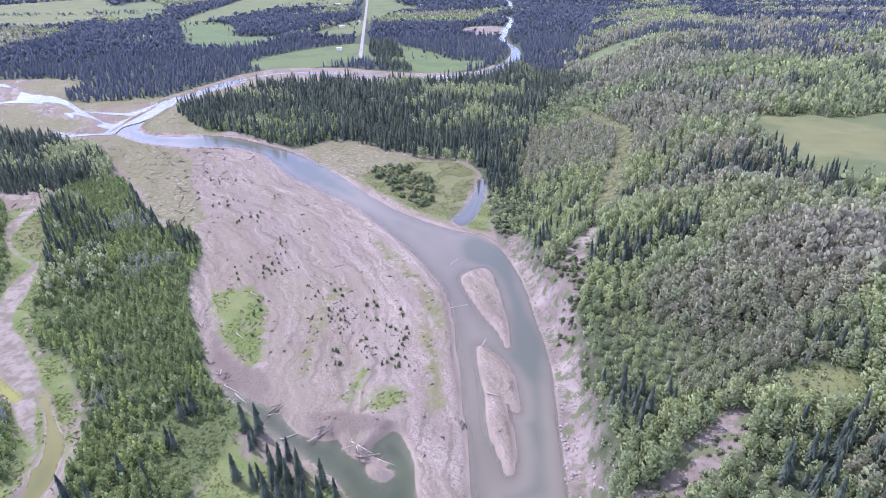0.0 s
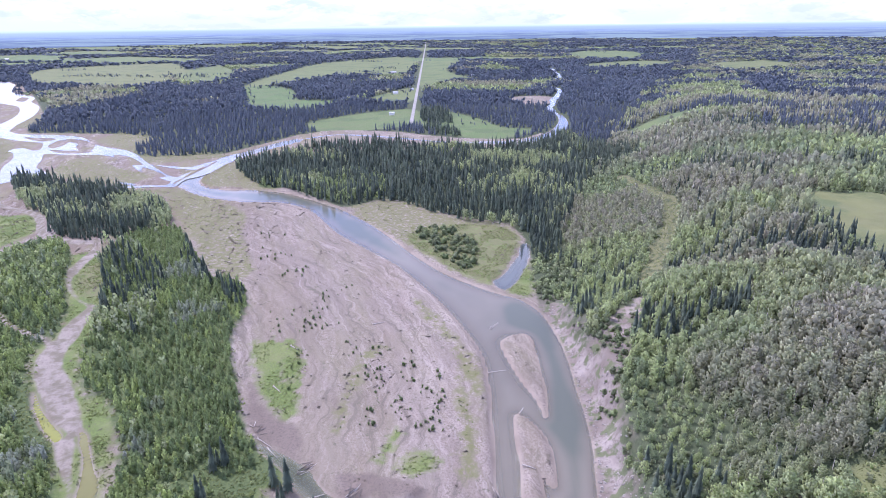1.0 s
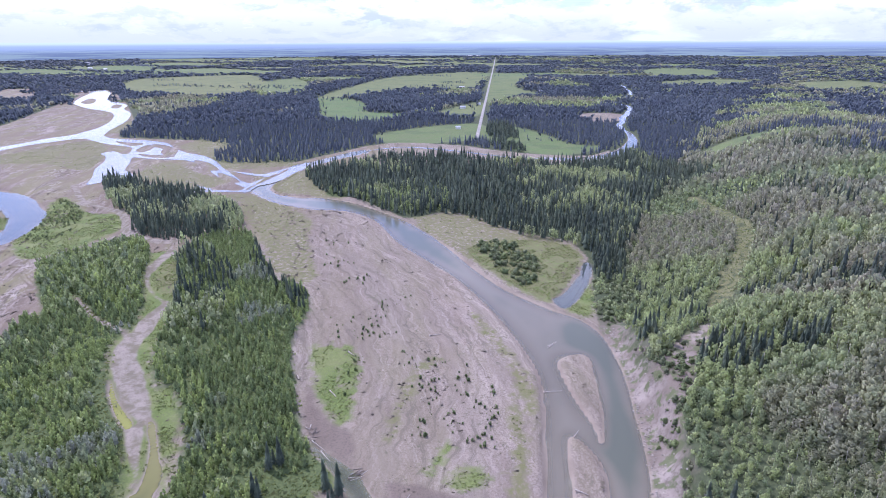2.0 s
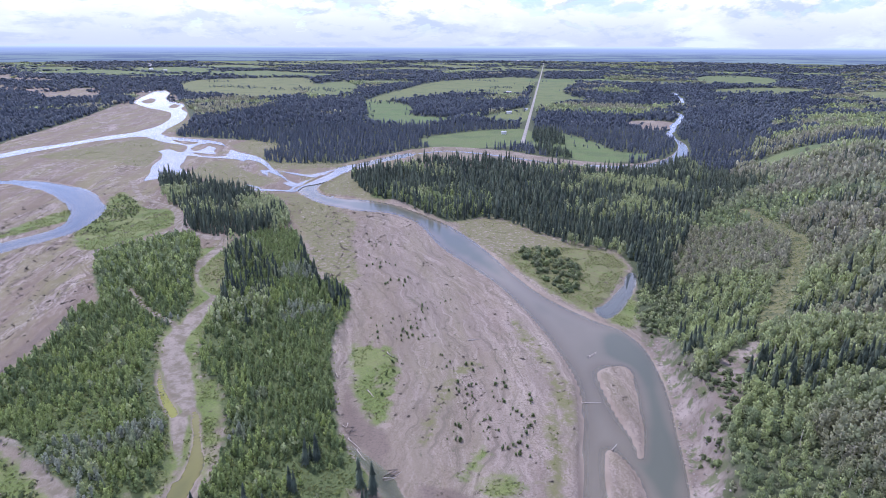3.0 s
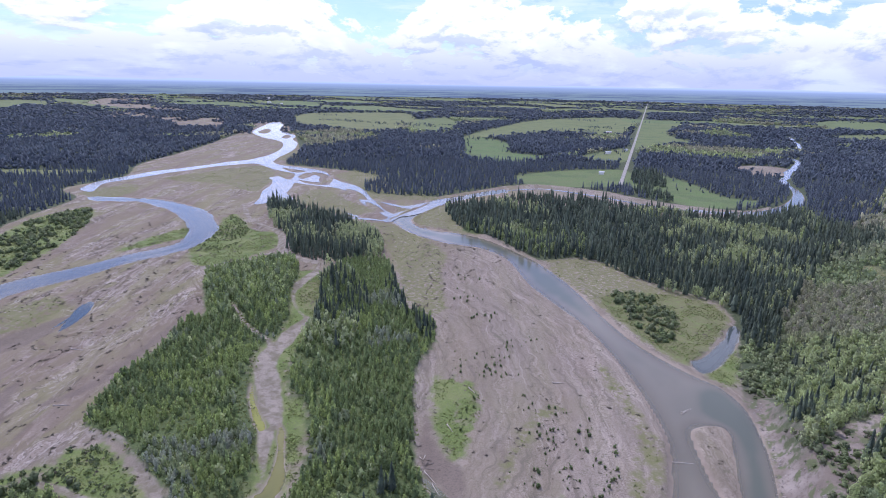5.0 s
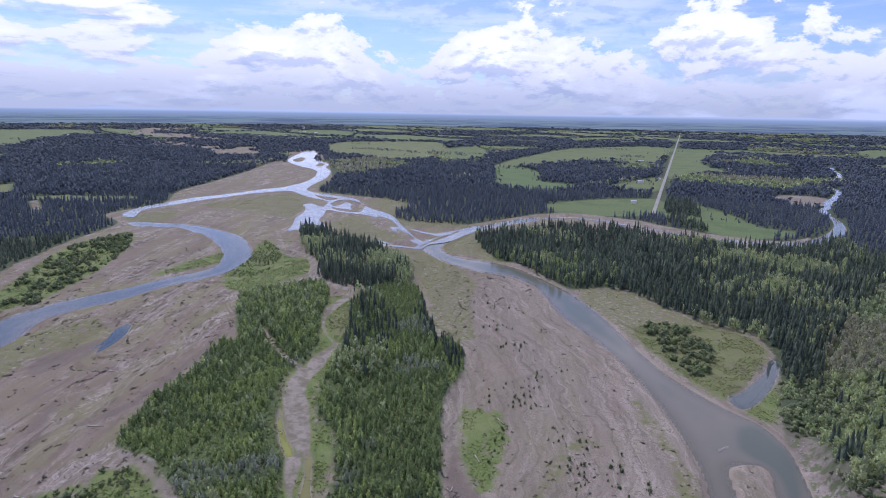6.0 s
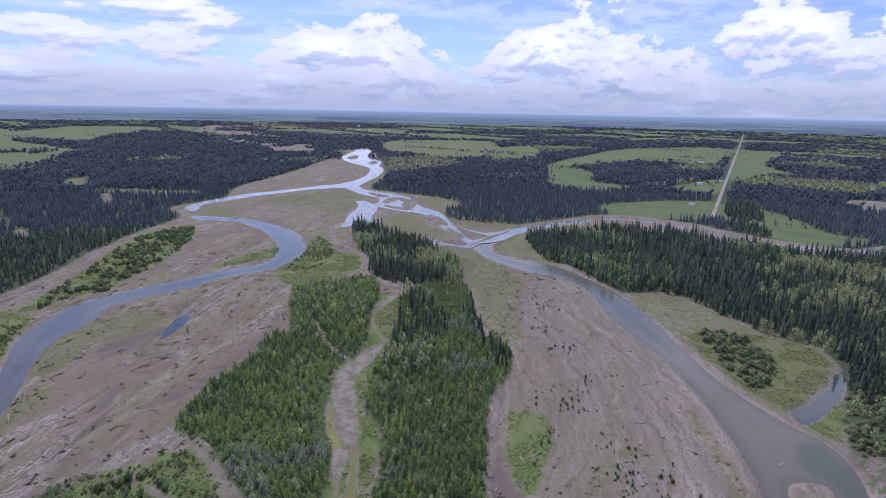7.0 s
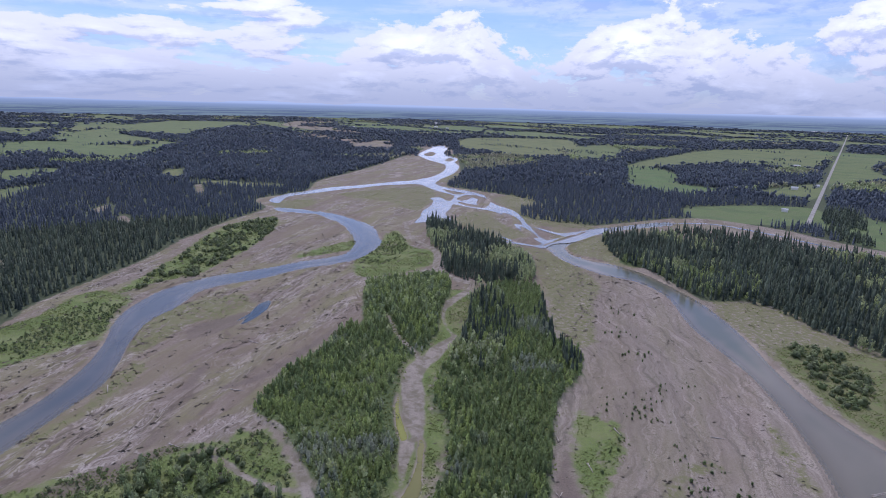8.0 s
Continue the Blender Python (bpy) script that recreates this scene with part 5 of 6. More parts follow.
# ---- valley woods ----
seed = 1000
spruce_spots = []
for key, o in WOOD_O.items():
    kind = key.split(":")[0]
    seed += 10
    if kind == "sapling":
        x, y = over(o, 2.15, seed)
        k = free(x, y, 0.8, 0.5) & (union([WATER_O["algae_pool"], WATER_O["green_creek"]], x, y, 10.0) < -5.0)
        x, y = x[k], y[k]
        open_ = fbm(x * 0.05, y * 0.05, seed, 3)
        k = (RNG.uniform(0, 1, len(x)) < 1.25 - 0.95 * smooth(0.60, 0.74, open_)) & (union([rounded(GRASSES["wood_glade"])], x, y) < 1)
        x, y = x[k], y[k]
        patch = fbm(x * 0.03, y * 0.03, seed + 3, 3)
        tall = (1.7 + 3.2 * fbm(x * 0.07, y * 0.07, seed + 1, 3)) * RNG.uniform(0.55, 1.5, len(x))
        silver = smooth(0.66, 0.72, fbm(x * 0.045, y * 0.045, seed + 5, 3)) * RNG.uniform(0.2, 0.9, len(x))
        stand("willow_thicket", SAPLING, x, y, np.clip(tall * 0.98, 1.9, 3.8), tall, np.clip(0.5 + 2.2 * (patch - 0.48) + RNG.normal(0, 0.15, len(x)), 0, 0.99), silver, M_WILLOW,
              "dense thicket of green willow and poplar saplings", "thicket", seed + 2)
        tx, ty = over(o, 11.0, seed + 7, 2.0)
        k = free(tx, ty) & (RNG.uniform(0, 1, len(tx)) < 0.5)
        tx, ty = tx[k], ty[k]
        tt = RNG.uniform(3.5, 6.5, len(tx))
        stand("poplar_stand", LEAFY_MID, tx, ty, tt * 0.85, tt, RNG.uniform(0, 0.6, len(tx)), RNG.uniform(0, 0.25, len(tx)), M_ASPEN, "taller grey-green poplars rising from the willow thicket", "poplars", seed + 8)
    elif kind == "spruce":
        x, y = over(o, 3.5 if "pool" in key or "edge" in key else 2.75 if "north" in key else 3.3, seed)
        k = free(x, y) & (RNG.uniform(0, 1, len(x)) < (0.93 if "right" in key or "north" in key else 0.55 if "wood_tip" in key else 0.72))
        x, y = x[k], y[k]
        if "right" in key or "central" in key or "north" in key:
            k = fbm(x * 0.02, y * 0.02, seed + 4, 3) + RNG.normal(0, 0.07, len(x)) > (0.64 if "right" in key else 0.57)
            tt = RNG.uniform(4.5, 8.5, k.sum())
            stand("poplar_stand", LEAFY_MID, x[k], y[k], tt * 0.8, tt, RNG.uniform(0, 0.7, k.sum()), RNG.uniform(0, 0.3, k.sum()), M_ASPEN, "grey-green poplars standing among dark spruces", "poplars", seed + 8)
            x, y = x[~k], y[~k]
        spruce_spots.append((x, y))
    elif kind == "poplar":
        x, y = over(o, 3.3, seed)
        k = free(x, y) & (RNG.uniform(0, 1, len(x)) < 0.85)
        x, y = x[k], y[k]
        tall = RNG.uniform(3.5, 7.5, len(x))
        stand("poplar_stand", LEAFY_MID, x, y, tall * 0.8, tall, RNG.uniform(0, 0.75, len(x)), RNG.uniform(0, 0.3, len(x)), M_WILLOW, "leafy green poplar stand by the river", "poplars", seed + 8)
    elif kind == "shrub":
        low_ = "meadow" in key
        dense = "toe" in key or "brow" in key
        x, y = over(o, 2.3 if low_ or dense else 3.4, seed)
        k = free(x, y, 1.5) & (RNG.uniform(0, 1, len(x)) < np.where(fbm(x * 0.06, y * 0.06, seed, 3) > (0.36 if dense else 0.46), 0.8, 0.2))
        x, y = x[k], y[k]
        tall = RNG.uniform(0.7, 1.9, len(x)) if low_ else RNG.uniform(1.0, 2.8, len(x)) if dense else RNG.uniform(1.6, 4.2, len(x))
        if "near_copse" in key:
            k = RNG.uniform(0, 1, len(x)) < 0.45
            tt = RNG.uniform(4.0, 8.0, k.sum())
            stand("poplar_stand", LEAFY_NEAR, x[k], y[k], tt * 0.75, tt, RNG.uniform(0, 0.8, k.sum()), RNG.uniform(0, 0.3, k.sum()), M_WILLOW, "leafy poplars in a copse beside the gravel", "poplars", seed + 8)
        stand("shrub_copse", [plume_shape(6, 880 + i, 0.46, -0.1, False) for i in range(6)] if low_ else BUSH, x, y, tall * 1.1, tall, RNG.uniform(0, 0.99, len(x)), RNG.uniform(0, 0.3, len(x)), M_SHRUB, "scattered dark green shrubs and young trees on the gravel", "shrubs", seed + 2)

# single spruces in the glade beside the pool and the creek
gx, gy = [], []
for cx, cy, n, w in GLADE_SPRUCES:
    gx += list(cx + RNG.normal(0, w, n))
    gy += list(cy + RNG.normal(0, w, n))
gx, gy = np.array(gx), np.array(gy)
k = free(gx, gy)
spruce_spots.append((gx[k], gy[k]))
sx = np.concatenate([s[0] for s in spruce_spots])
sy = np.concatenate([s[1] for s in spruce_spots])

# ---- valley side: aspen wood with spruces, nearer than 260 m ----
hx, hy = spread(30, 330, 40, 262, 2.75, 77)
up = hill_side(hx, hy)
cutin = union(CUT_O.values(), hx, hy)
brow = np.where(hy < 250, 8.0, 3.0) + 6 * (value_noise(hx * 0.1, hy * 0.1, 78) - 0.3)
k = (up > brow) & (cutin < 0.5) & (union([FIELD_O["plateau_field"], FIELD_O["plateau_glade"]], hx, hy) < 0) & (along(TRACK_L["hill_track"][0], hx, hy)[0] > 4.0) & (np.hypot(hx, hy) < 262)
hx, hy, up = hx[k], hy[k], up[k]
conifer = fbm(hx * 0.035, hy * 0.035, 79, 3) + RNG.normal(0, 0.05, len(hx)) > np.where(hy < 165, 0.74, 0.68)
conifer |= (np.hypot(hx - 64, hy - 192) < 12) & (RNG.uniform(0, 1, len(hx)) < 0.7) | (np.hypot(hx - 84, hy - 86) < 17) & (RNG.uniform(0, 1, len(hx)) < 0.5) | (np.hypot(hx - 101, hy - 123) < 7) & (RNG.uniform(0, 1, len(hx)) < 0.6)
sx, sy = np.concatenate([sx, hx[conifer]]), np.concatenate([sy, hy[conifer]])
ax, ay, au = hx[~conifer], hy[~conifer], up[~conifer]
grow = fbm(ax * 0.04, ay * 0.04, 81, 3)
a_tall = (2.8 + 4.4 * smooth(0.3, 0.75, grow) + 4.2 * smooth(30, 90, au)) * RNG.uniform(0.75, 1.2, len(ax))
a_dry = np.clip(smooth(0.50, 0.66, fbm(ax * 0.025, ay * 0.025, 83, 3)) * 0.55 + RNG.normal(0, 0.12, len(ax)), 0, 0.9)
a_dry = np.clip(a_dry + 0.45 * smooth(75, 115, ax) * smooth(120, 170, ay) * 0.5 - 0.4 * smooth(66, 54, ax), 0, 0.85)
a_tint = np.clip(fbm(ax * 0.03, ay * 0.03, 85, 3) * 1.2 - 0.15 + 0.25 * smooth(70, 54, ax) + RNG.normal(0, 0.15, len(ax)), 0, 0.99)

# ---- trees as single things: the spruces and aspens that stand nearest the way ----
def part(name, me, parent, label=""):
    ob = new(name, me)
    ob.parent = parent
    return tagged(ob, label)


def trunk_mesh(height, radius, material, sides=7):
    v, f = [], []
    for k, (z, r) in enumerate(((-0.4, 1.25), (0.15 * height, 0.95), (0.5 * height, 0.6), (0.96 * height, 0.06))):
        v += [(radius * r * math.cos(6.2832 * i / sides), radius * r * math.sin(6.2832 * i / sides), z) for i in range(sides)]
    for k in range(3):
        for i in range(sides):
            a, b = k * sides + i, k * sides + (i + 1) % sides
            f += [(a, b, b + sides), (a, b + sides, a + sides)]
    return tri_mesh("trunk", v, f, [material])


def limb_mesh(height, material, seed):
    """Limbs that climb out from a broadleaf trunk into its crown."""
    g = np.random.default_rng(seed)
    v, f = [], []
    for i in range(6):
        a, z = i * 1.05 + g.uniform(-0.3, 0.3), height * g.uniform(0.3, 0.65)
        reach = height * g.uniform(0.14, 0.24)
        p, q = Vector((0, 0, z)), Vector((reach * math.cos(a), reach * math.sin(a), z + reach * 0.9))
        n = len(v)
        for c, r in ((p, 0.07), (q, 0.02)):
            v += [tuple(c + Vector((r * math.cos(b * 2.094), r * math.sin(b * 2.094), 0))) for b in range(3)]
        f += [(n + b, n + (b + 1) % 3, n + 3 + (b + 1) % 3) for b in range(3)] + [(n + b, n + 3 + (b + 1) % 3, n + 3 + b) for b in range(3)]
    return tri_mesh("limbs", v, f, [material])


def crown_mesh(shape, wide, tall, mat):
    v, f = shape
    return tri_mesh("crown", v * (wide, wide, tall), f, [mat], {"tint": np.full(len(v), 0.2), "dry": np.zeros(len(v))})


def spruce_tree(shape, tall):
    ob = new("spruce_tree")
    part("trunk", trunk_mesh(tall, 0.16, M_BARK), ob)
    part("crown", crown_mesh(shape, tall * 0.85, tall, M_SPRUCE), ob)
    return tagged(ob, "tall narrow dark green spruce tree", "tree", "spruces of the valley")


def aspen_tree(shape, tall, seed):
    ob = new("aspen_tree")
    part("trunk", trunk_mesh(tall * 0.85, 0.11, M_PALE_BARK, 5), ob)
    part("limbs", limb_mesh(tall, M_PALE_BARK, seed), ob)
    part("crown", crown_mesh(shape, tall * 1.0, tall, M_ASPEN), ob)
    return tagged(ob, "pale-trunked aspen tree with a grey-green crown", "tree", "aspens of the valley side")


def plant(originals, x, y, size, sink, turn_seed):
    g = np.random.default_rng(turn_seed)
    z = ground_z(x, y) - sink
    for i in range(len(x)):
        o = originals[i % len(originals)]
        m = Matrix.LocRotScale((x[i], y[i], z[i]), Euler((g.normal(0, 0.02), g.normal(0, 0.02), g.uniform(0, 6.28))), None)
        if i < len(originals):
            o.scale = (size[i],) * 3
            o.matrix_basis = m @ Matrix.Diagonal((size[i],) * 3 + (1,))
        else:
            o.scale, keep = (size[i],) * 3, tuple(o.scale)
            copy_thing(o, m)
            o.scale = keep


near = np.argsort(np.hypot(sx + 20, sy - 40))[:260]
rest = np.ones(len(sx), bool)
rest[near] = False
plant([spruce_tree(s, 10.0) for s in SPRUCE_NEAR], sx[near], sy[near], np.where(np.hypot(sx[near] + 45, sy[near] - 110) < 24, RNG.uniform(0.6, 1.2, len(near)), RNG.uniform(0.5, 1.05, len(near))), 0.1, 5)
fx, fy = sx[rest], sy[rest]
tall = np.clip(RNG.normal(7.0, 2.6, len(fx)) * (0.5 + 1.0 * fbm(fx * 0.06, fy * 0.06, 89, 3)), 3.0, 15.0) * np.where(fy > 330, 1.15, 1.0)
fr = np.hypot(fx, fy)
for name, shapes, k in (("spruce_wood", SPRUCE_MID, fr < 420), ("spruce_wood", SPRUCE_FAR, fr >= 420)):
    stand(name, shapes, fx[k], fy[k], 1.5 + tall[k] * 0.62, tall[k], np.clip(1.5 * fbm(fx[k] * 0.035, fy[k] * 0.035, 90, 3) - 0.35 + RNG.normal(0, 0.22, k.sum()), 0, 0.99), RNG.uniform(0, 0.12, k.sum()) ** 2, M_SPRUCE, "dense dark green spruce wood", "wood", 91)

near = np.argsort(np.hypot(ax - 50, ay - 80))[:240]
rest = np.ones(len(ax), bool)
rest[near] = False
plant([aspen_tree(s, 9.0, i) for i, s in enumerate(LEAFY_NEAR)], ax[near], ay[near], np.clip(a_tall[near] / 9.0, 0.4, 1.4), 0.1, 6)
k = rest & (np.hypot(ax, ay) < 190)
stand("aspen_wood", LEAFY_NEAR, ax[k], ay[k], a_tall[k] * 0.85 + 0.8, a_tall[k], a_tint[k], a_dry[k], M_ASPEN, "aspen wood on the valley side, green and grey", "wood", 93)
k = rest & (np.hypot(ax, ay) >= 190)
stand("aspen_wood", LEAFY_ROUND, ax[k], ay[k], a_tall[k] * 0.62 + 1.0, a_tall[k], a_tint[k], a_dry[k], M_ASPEN, "aspen wood on the valley side, green and grey", "wood", 94)

w_ = 0.017
POLE = [(np.array([(w_, 0, 0), (-w_ / 2, w_, 0), (-w_ / 2, -w_, 0), (0, 0, 0.86)]), np.array([(0, 1, 3), (1, 2, 3), (2, 0, 3)]))]
k = rest & (au > 28) & (RNG.uniform(0, 1, len(ax)) < 0.6)
px_, py_ = ax[k] + RNG.normal(0, 1.0, k.sum()), ay[k] + RNG.normal(0, 1.0, k.sum())
stand("aspen_trunks", POLE, px_, py_, a_tall[k] + 1.0, a_tall[k] * 1.08, np.zeros(k.sum()), np.zeros(k.sum()), M_PALE_BARK, "slender pale aspen trunks standing in the wood", "trunks", 95)

# an understorey of low bushes fills the slope between the trees
ux, uy = spread(34, 230, 60, 262, 2.5, 96)
uu = hill_side(ux, uy)
k = (uu > np.where(uy < 250, 8.0, 4.0)) & (union(CUT_O.values(), ux, uy) < 0) & (union([FIELD_O["plateau_field"]], ux, uy) < 1) & ((union([FIELD_O["plateau_glade"]], ux, uy) < 0) | (RNG.uniform(0, 1, len(ux)) < 0.40)) & (np.hypot(ux, uy) < 262) & (RNG.uniform(0, 1, len(ux)) < 0.85)
ux, uy = ux[k], uy[k]
t_ = RNG.uniform(0.9, 2.3, len(ux))
stand("understorey", [plume_shape(6, 860 + i, 0.42, -0.1, False) for i in range(6)], ux, uy, t_ * 1.15, t_, np.clip(fbm(ux * 0.05, uy * 0.05, 97, 3) + RNG.normal(0, 0.15, len(ux)), 0, 0.99), RNG.uniform(0, 0.7, len(ux)) ** 2, M_ASPEN, "low leafy bushes covering the valley side", "bushes", 98)

ux, uy = spread(8, 270, 250, 430, 3.1, 396)
k = (hill_side(ux, uy) > -6) & (np.hypot(ux, uy) > 258) & free(ux, uy, 2.0, 0.0) & (union(FIELD_O.values(), ux, uy) < 0) & (RNG.uniform(0, 1, len(ux)) < 0.85)
ux, uy = ux[k], uy[k]
t_ = RNG.uniform(1.2, 3.0, len(ux))
stand("understorey", [plume_shape(6, 860 + i, 0.42, -0.1, False) for i in range(6)], ux, uy, t_ * 1.2, t_, np.clip(fbm(ux * 0.05, uy * 0.05, 97, 3) + RNG.normal(0, 0.15, len(ux)), 0, 0.99), RNG.uniform(0, 0.6, len(ux)) ** 2, M_ASPEN, "low leafy bushes covering the valley side", "bushes", 398)

# low scrub on the bare cuts and along the brow of the bank
bx, by = spread(30, 110, 70, 262, 2.6, 101)
bu = hill_side(bx, by)
k = (bu > 7) & ((bu < 26) | (union(CUT_O.values(), bx, by) > 0)) & (fbm(bx * 0.08, by * 0.08, 103, 3) > 0.56)
bx, by = bx[k], by[k]
t_ = RNG.uniform(0.6, 1.9, len(bx))
stand("bank_scrub", BUSH, bx, by, t_ * 1.1, t_, RNG.uniform(0, 0.99, len(bx)), RNG.uniform(0, 0.6, len(bx)), M_SHRUB, "low scrub on the bare river bank", "scrub", 104)

# ---- woods of the plain and the plateau, thinning into the distance ----
RINGS = ((255, 420, 3.7), (420, 640, 4.4), (640, 950, 5.6), (950, 1400, 8.0), (1400, 2050, 12.5), (2050, 3000, 20.0), (3000, 4750, 30.0))
for n, (r0, r1, gap) in enumerate(RINGS):
    x, y = spread(-r1, r1 * 0.85, -60, r1, gap, 200 + n)
    r, az = np.hypot(x, y), np.degrees(np.arctan2(x, y))
    k = (r > r0) & (r <= r1) & (az > -94) & (az < 52)
    x, y = x[k], y[k]
    up = hill_side(x, y)
    k = ((union(GRAVEL_O, x, y) < -2.5) | (np.hypot(x, y) > 1450) & (fbm(x * 0.006, y * 0.006, 333, 3) > 0.5)) & (union(FIELD_O.values(), x, y) < -2.5) & (union(WOOD_O.values(), x, y) < 0) & (far_fields(x, y) < 0) & (water_inside(x, y, True) < -3)
    k &= (along(np.array(ROAD, float), x, y)[0] > 9 + gap * 0.4) & (along(TRACK_L["hill_track"][0], x, y)[0] > 4.5)
    k &= RNG.uniform(0, 1, len(x)) < 0.94
    k &= (up > -7) | (np.hypot(x, y) > 300)
    x, y, up, r = x[k], y[k], up[k], np.hypot(x, y)[k]
    leafy = np.where(up > 0, fbm(x * 0.012, y * 0.012, 211, 3) + RNG.normal(0, 0.07, len(x)) < 0.66 - 0.05 * smooth(26, 6, up) - 0.14 * smooth(330, 700, r), fbm(x * 0.004, y * 0.004, 213, 3) + RNG.normal(0, 0.02, len(x)) < 0.33)
    for kind, k in (("spruce", ~leafy), ("aspen", leafy)):
        tall = np.clip(RNG.normal(9.2, 2.1, k.sum()), 4, 15) * (1.0 if kind == "spruce" else 0.82) * (1 - 0.35 * smooth(90, 40, up[k]) * smooth(-1, 3, up[k]) * smooth(560, 420, y[k]))
        tint = np.clip(fbm(x[k] * 0.006, y[k] * 0.006, 221, 3) * 1.1 + 0.0 + RNG.normal(0, 0.16, k.sum()), 0, 0.99)
        dry = np.clip(smooth(0.42, 0.58, fbm(x[k] * 0.011, y[k] * 0.011, 223, 3)) * 0.7 + RNG.normal(0, 0.12, k.sum()), 0, 0.95) if kind == "aspen" else RNG.uniform(0, 0.1, k.sum())
        if kind == "spruce":
            shapes = SPRUCE_MID if r1 < 430 else SPRUCE_FAR if r1 < 1000 else SPRUCE_DOT + LEAFY_FAR + LEAFY_FAR
            wide = np.maximum(tall * 0.68, gap * (1.5 if r1 < 1000 else 1.7))
            stand("far_spruce_wood", shapes, x[k], y[k], wide, tall, tint, dry, M_HAZED_SPRUCE if r1 > 700 else M_SPRUCE, "dark spruce woods across the plain", "wood", 230 + n, 0.6)
        else:
            shapes = LEAFY_ROUND if r1 < 430 else LEAFY_SMALL if r1 < 660 else LEAFY_FAR
            wide = np.maximum(tall * 0.72, gap * 1.35)
            stand("far_aspen_wood", shapes, x[k], y[k], wide, tall, tint, dry, M_ASPEN, "grey-green aspen woods beyond the river", "wood", 260 + n, 0.6)

# ---- trees standing singly and in belts among the fields ----
x, y = spread(-2600, 500, 150, 3200, 15, 290)
inf = union([o for k, o in FIELD_O.items() if not k.startswith("plateau")], x, y)
belt = fbm(x * 0.006, y * 0.012, 291, 3)
k = (inf > 0) & (union(GRAVEL_O, x, y) < -3) & (along(np.array(ROAD, float), x, y)[0] > 12) & (((inf < 14) & (belt > 0.5)) | (belt > 0.68)) & (RNG.uniform(0, 1, len(x)) < 0.7)
x, y = x[k], y[k]
tt = RNG.uniform(4, 9, len(x))
stand("field_trees", LEAFY_FAR + SPRUCE_FAR, x, y, tt * 0.95, tt, RNG.uniform(0, 0.6, len(x)), RNG.uniform(0, 0.3, len(x)), M_HAZED_SPRUCE, "scattered dark trees and belts along the fields", "trees", 293)

# ---- grass tufts on the meadows and damp flats ----
def tuft_shape(seed):
    g = np.random.default_rng(seed)
    v, f = [], []
    for i in range(4):
        a, n = g.uniform(0, 6.28), len(v)
        x, y = g.normal(0, 0.3, 2)
        c, s = math.cos(a), math.sin(a)
        v += [(x - 0.28 * c, y - 0.28 * s, 0), (x + 0.28 * c, y + 0.28 * s, 0), (x + g.normal(0, 0.25), y + g.normal(0, 0.25), g.uniform(0.5, 1.0))]
        f += [(n, n + 1, n + 2)]
    return np.array(v), np.array(f)


TUFT = [tuft_shape(950 + i) for i in range(6)]
tx, ty = [], []
for n, (key, o) in enumerate(zip(GRASSES, GRASS_O)):
    x, y = over(o, 1.15 if key not in SPARSE else 2.6, 970 + n, 0.0)
    k = free(x, y, 0.5, 0.0) & (fbm(x * 0.12, y * 0.12, 971, 3) > (0.40 if key not in SPARSE else 0.52))
    tx.append(x[k])
    ty.append(y[k])
x, y = spread(55, 120, 225, 460, 1.5, 967)
k = along(TRACK_L["hill_track"][0], x, y)[0] < 5
tx.append(x[k])
ty.append(y[k])
x, y = over(FIELD_O["plateau_glade"], 1.3, 968, -1.0)
tx.append(x)
ty.append(y)
tx, ty = np.concatenate(tx), np.concatenate(ty)
t_ = RNG.uniform(0.35, 1.0, len(tx))
stand("grass_tufts", TUFT, tx, ty, t_ * 1.7, t_ * 0.5, np.clip(fbm(tx * 0.06, ty * 0.06, 973, 3) + RNG.normal(0, 0.15, len(tx)), 0, 0.99), RNG.uniform(0, 0.5, len(tx)) ** 2, M_TUFT, "rough green grass tufts on damp gravel flats", "grass", 975, 0.05)
gx, gy = over(WOOD_O["sapling:central_wood"], 2.2, 981, 0.0)
g2x, g2y = over(WOOD_O["sapling:left_wood"], 2.2, 983, 0.0)
gx, gy = np.concatenate([gx, g2x]), np.concatenate([gy, g2y])
t_ = RNG.uniform(0.5, 1.3, len(gx))
stand("undergrowth", TUFT, gx, gy, t_ * 2.2, t_ * 0.7, RNG.uniform(0.2, 0.99, len(gx)), RNG.uniform(0, 0.25, len(gx)), M_TUFT, "rough green undergrowth between saplings", "undergrowth", 985, 0.05)

# ---- bushes on the gravel bar, each a thing ----
def bush(shape):
    ob = new("bush")
    v = []
    f = []
    for i in range(5):
        a = i * 1.2566
        n = len(v)
        v += [(0.03, 0, -0.2), (-0.02, 0.03, -0.2), (-0.02, -0.03, -0.2), (0.25 * math.cos(a), 0.25 * math.sin(a), 0.6)]
        f += [(n, n + 1, n + 3), (n + 1, n + 2, n + 3), (n + 2, n, n + 3)]
    part("stems", tri_mesh("stems", v, f, [M_BARK]), ob)
    part("foliage", crown_mesh(shape, 1.1, 1.25, M_SHRUB), ob)
    return tagged(ob, "small dark green bush rooted in pale gravel", "bush", "bushes on the gravel bar")


bx, by, bs = [], [], []
for cx, cy, wx, wy, n in UPPER_BUSHES + LOWER_BUSHES:
    for _ in range(n):
        u, v = RNG.normal(0, 0.75, 2)
        bx.append(cx + wx * u)
        by.append(cy + wy * v)
        bs.append(0.35 + 1.1 * RNG.uniform(0, 1) ** 1.7)
bx, by, bs = np.array(bx), np.array(by), np.array(bs)
k = free(bx, by)
plant([bush(s) for s in BAR_BUSH], bx[k], by[k], bs[k], 0.0, 8)

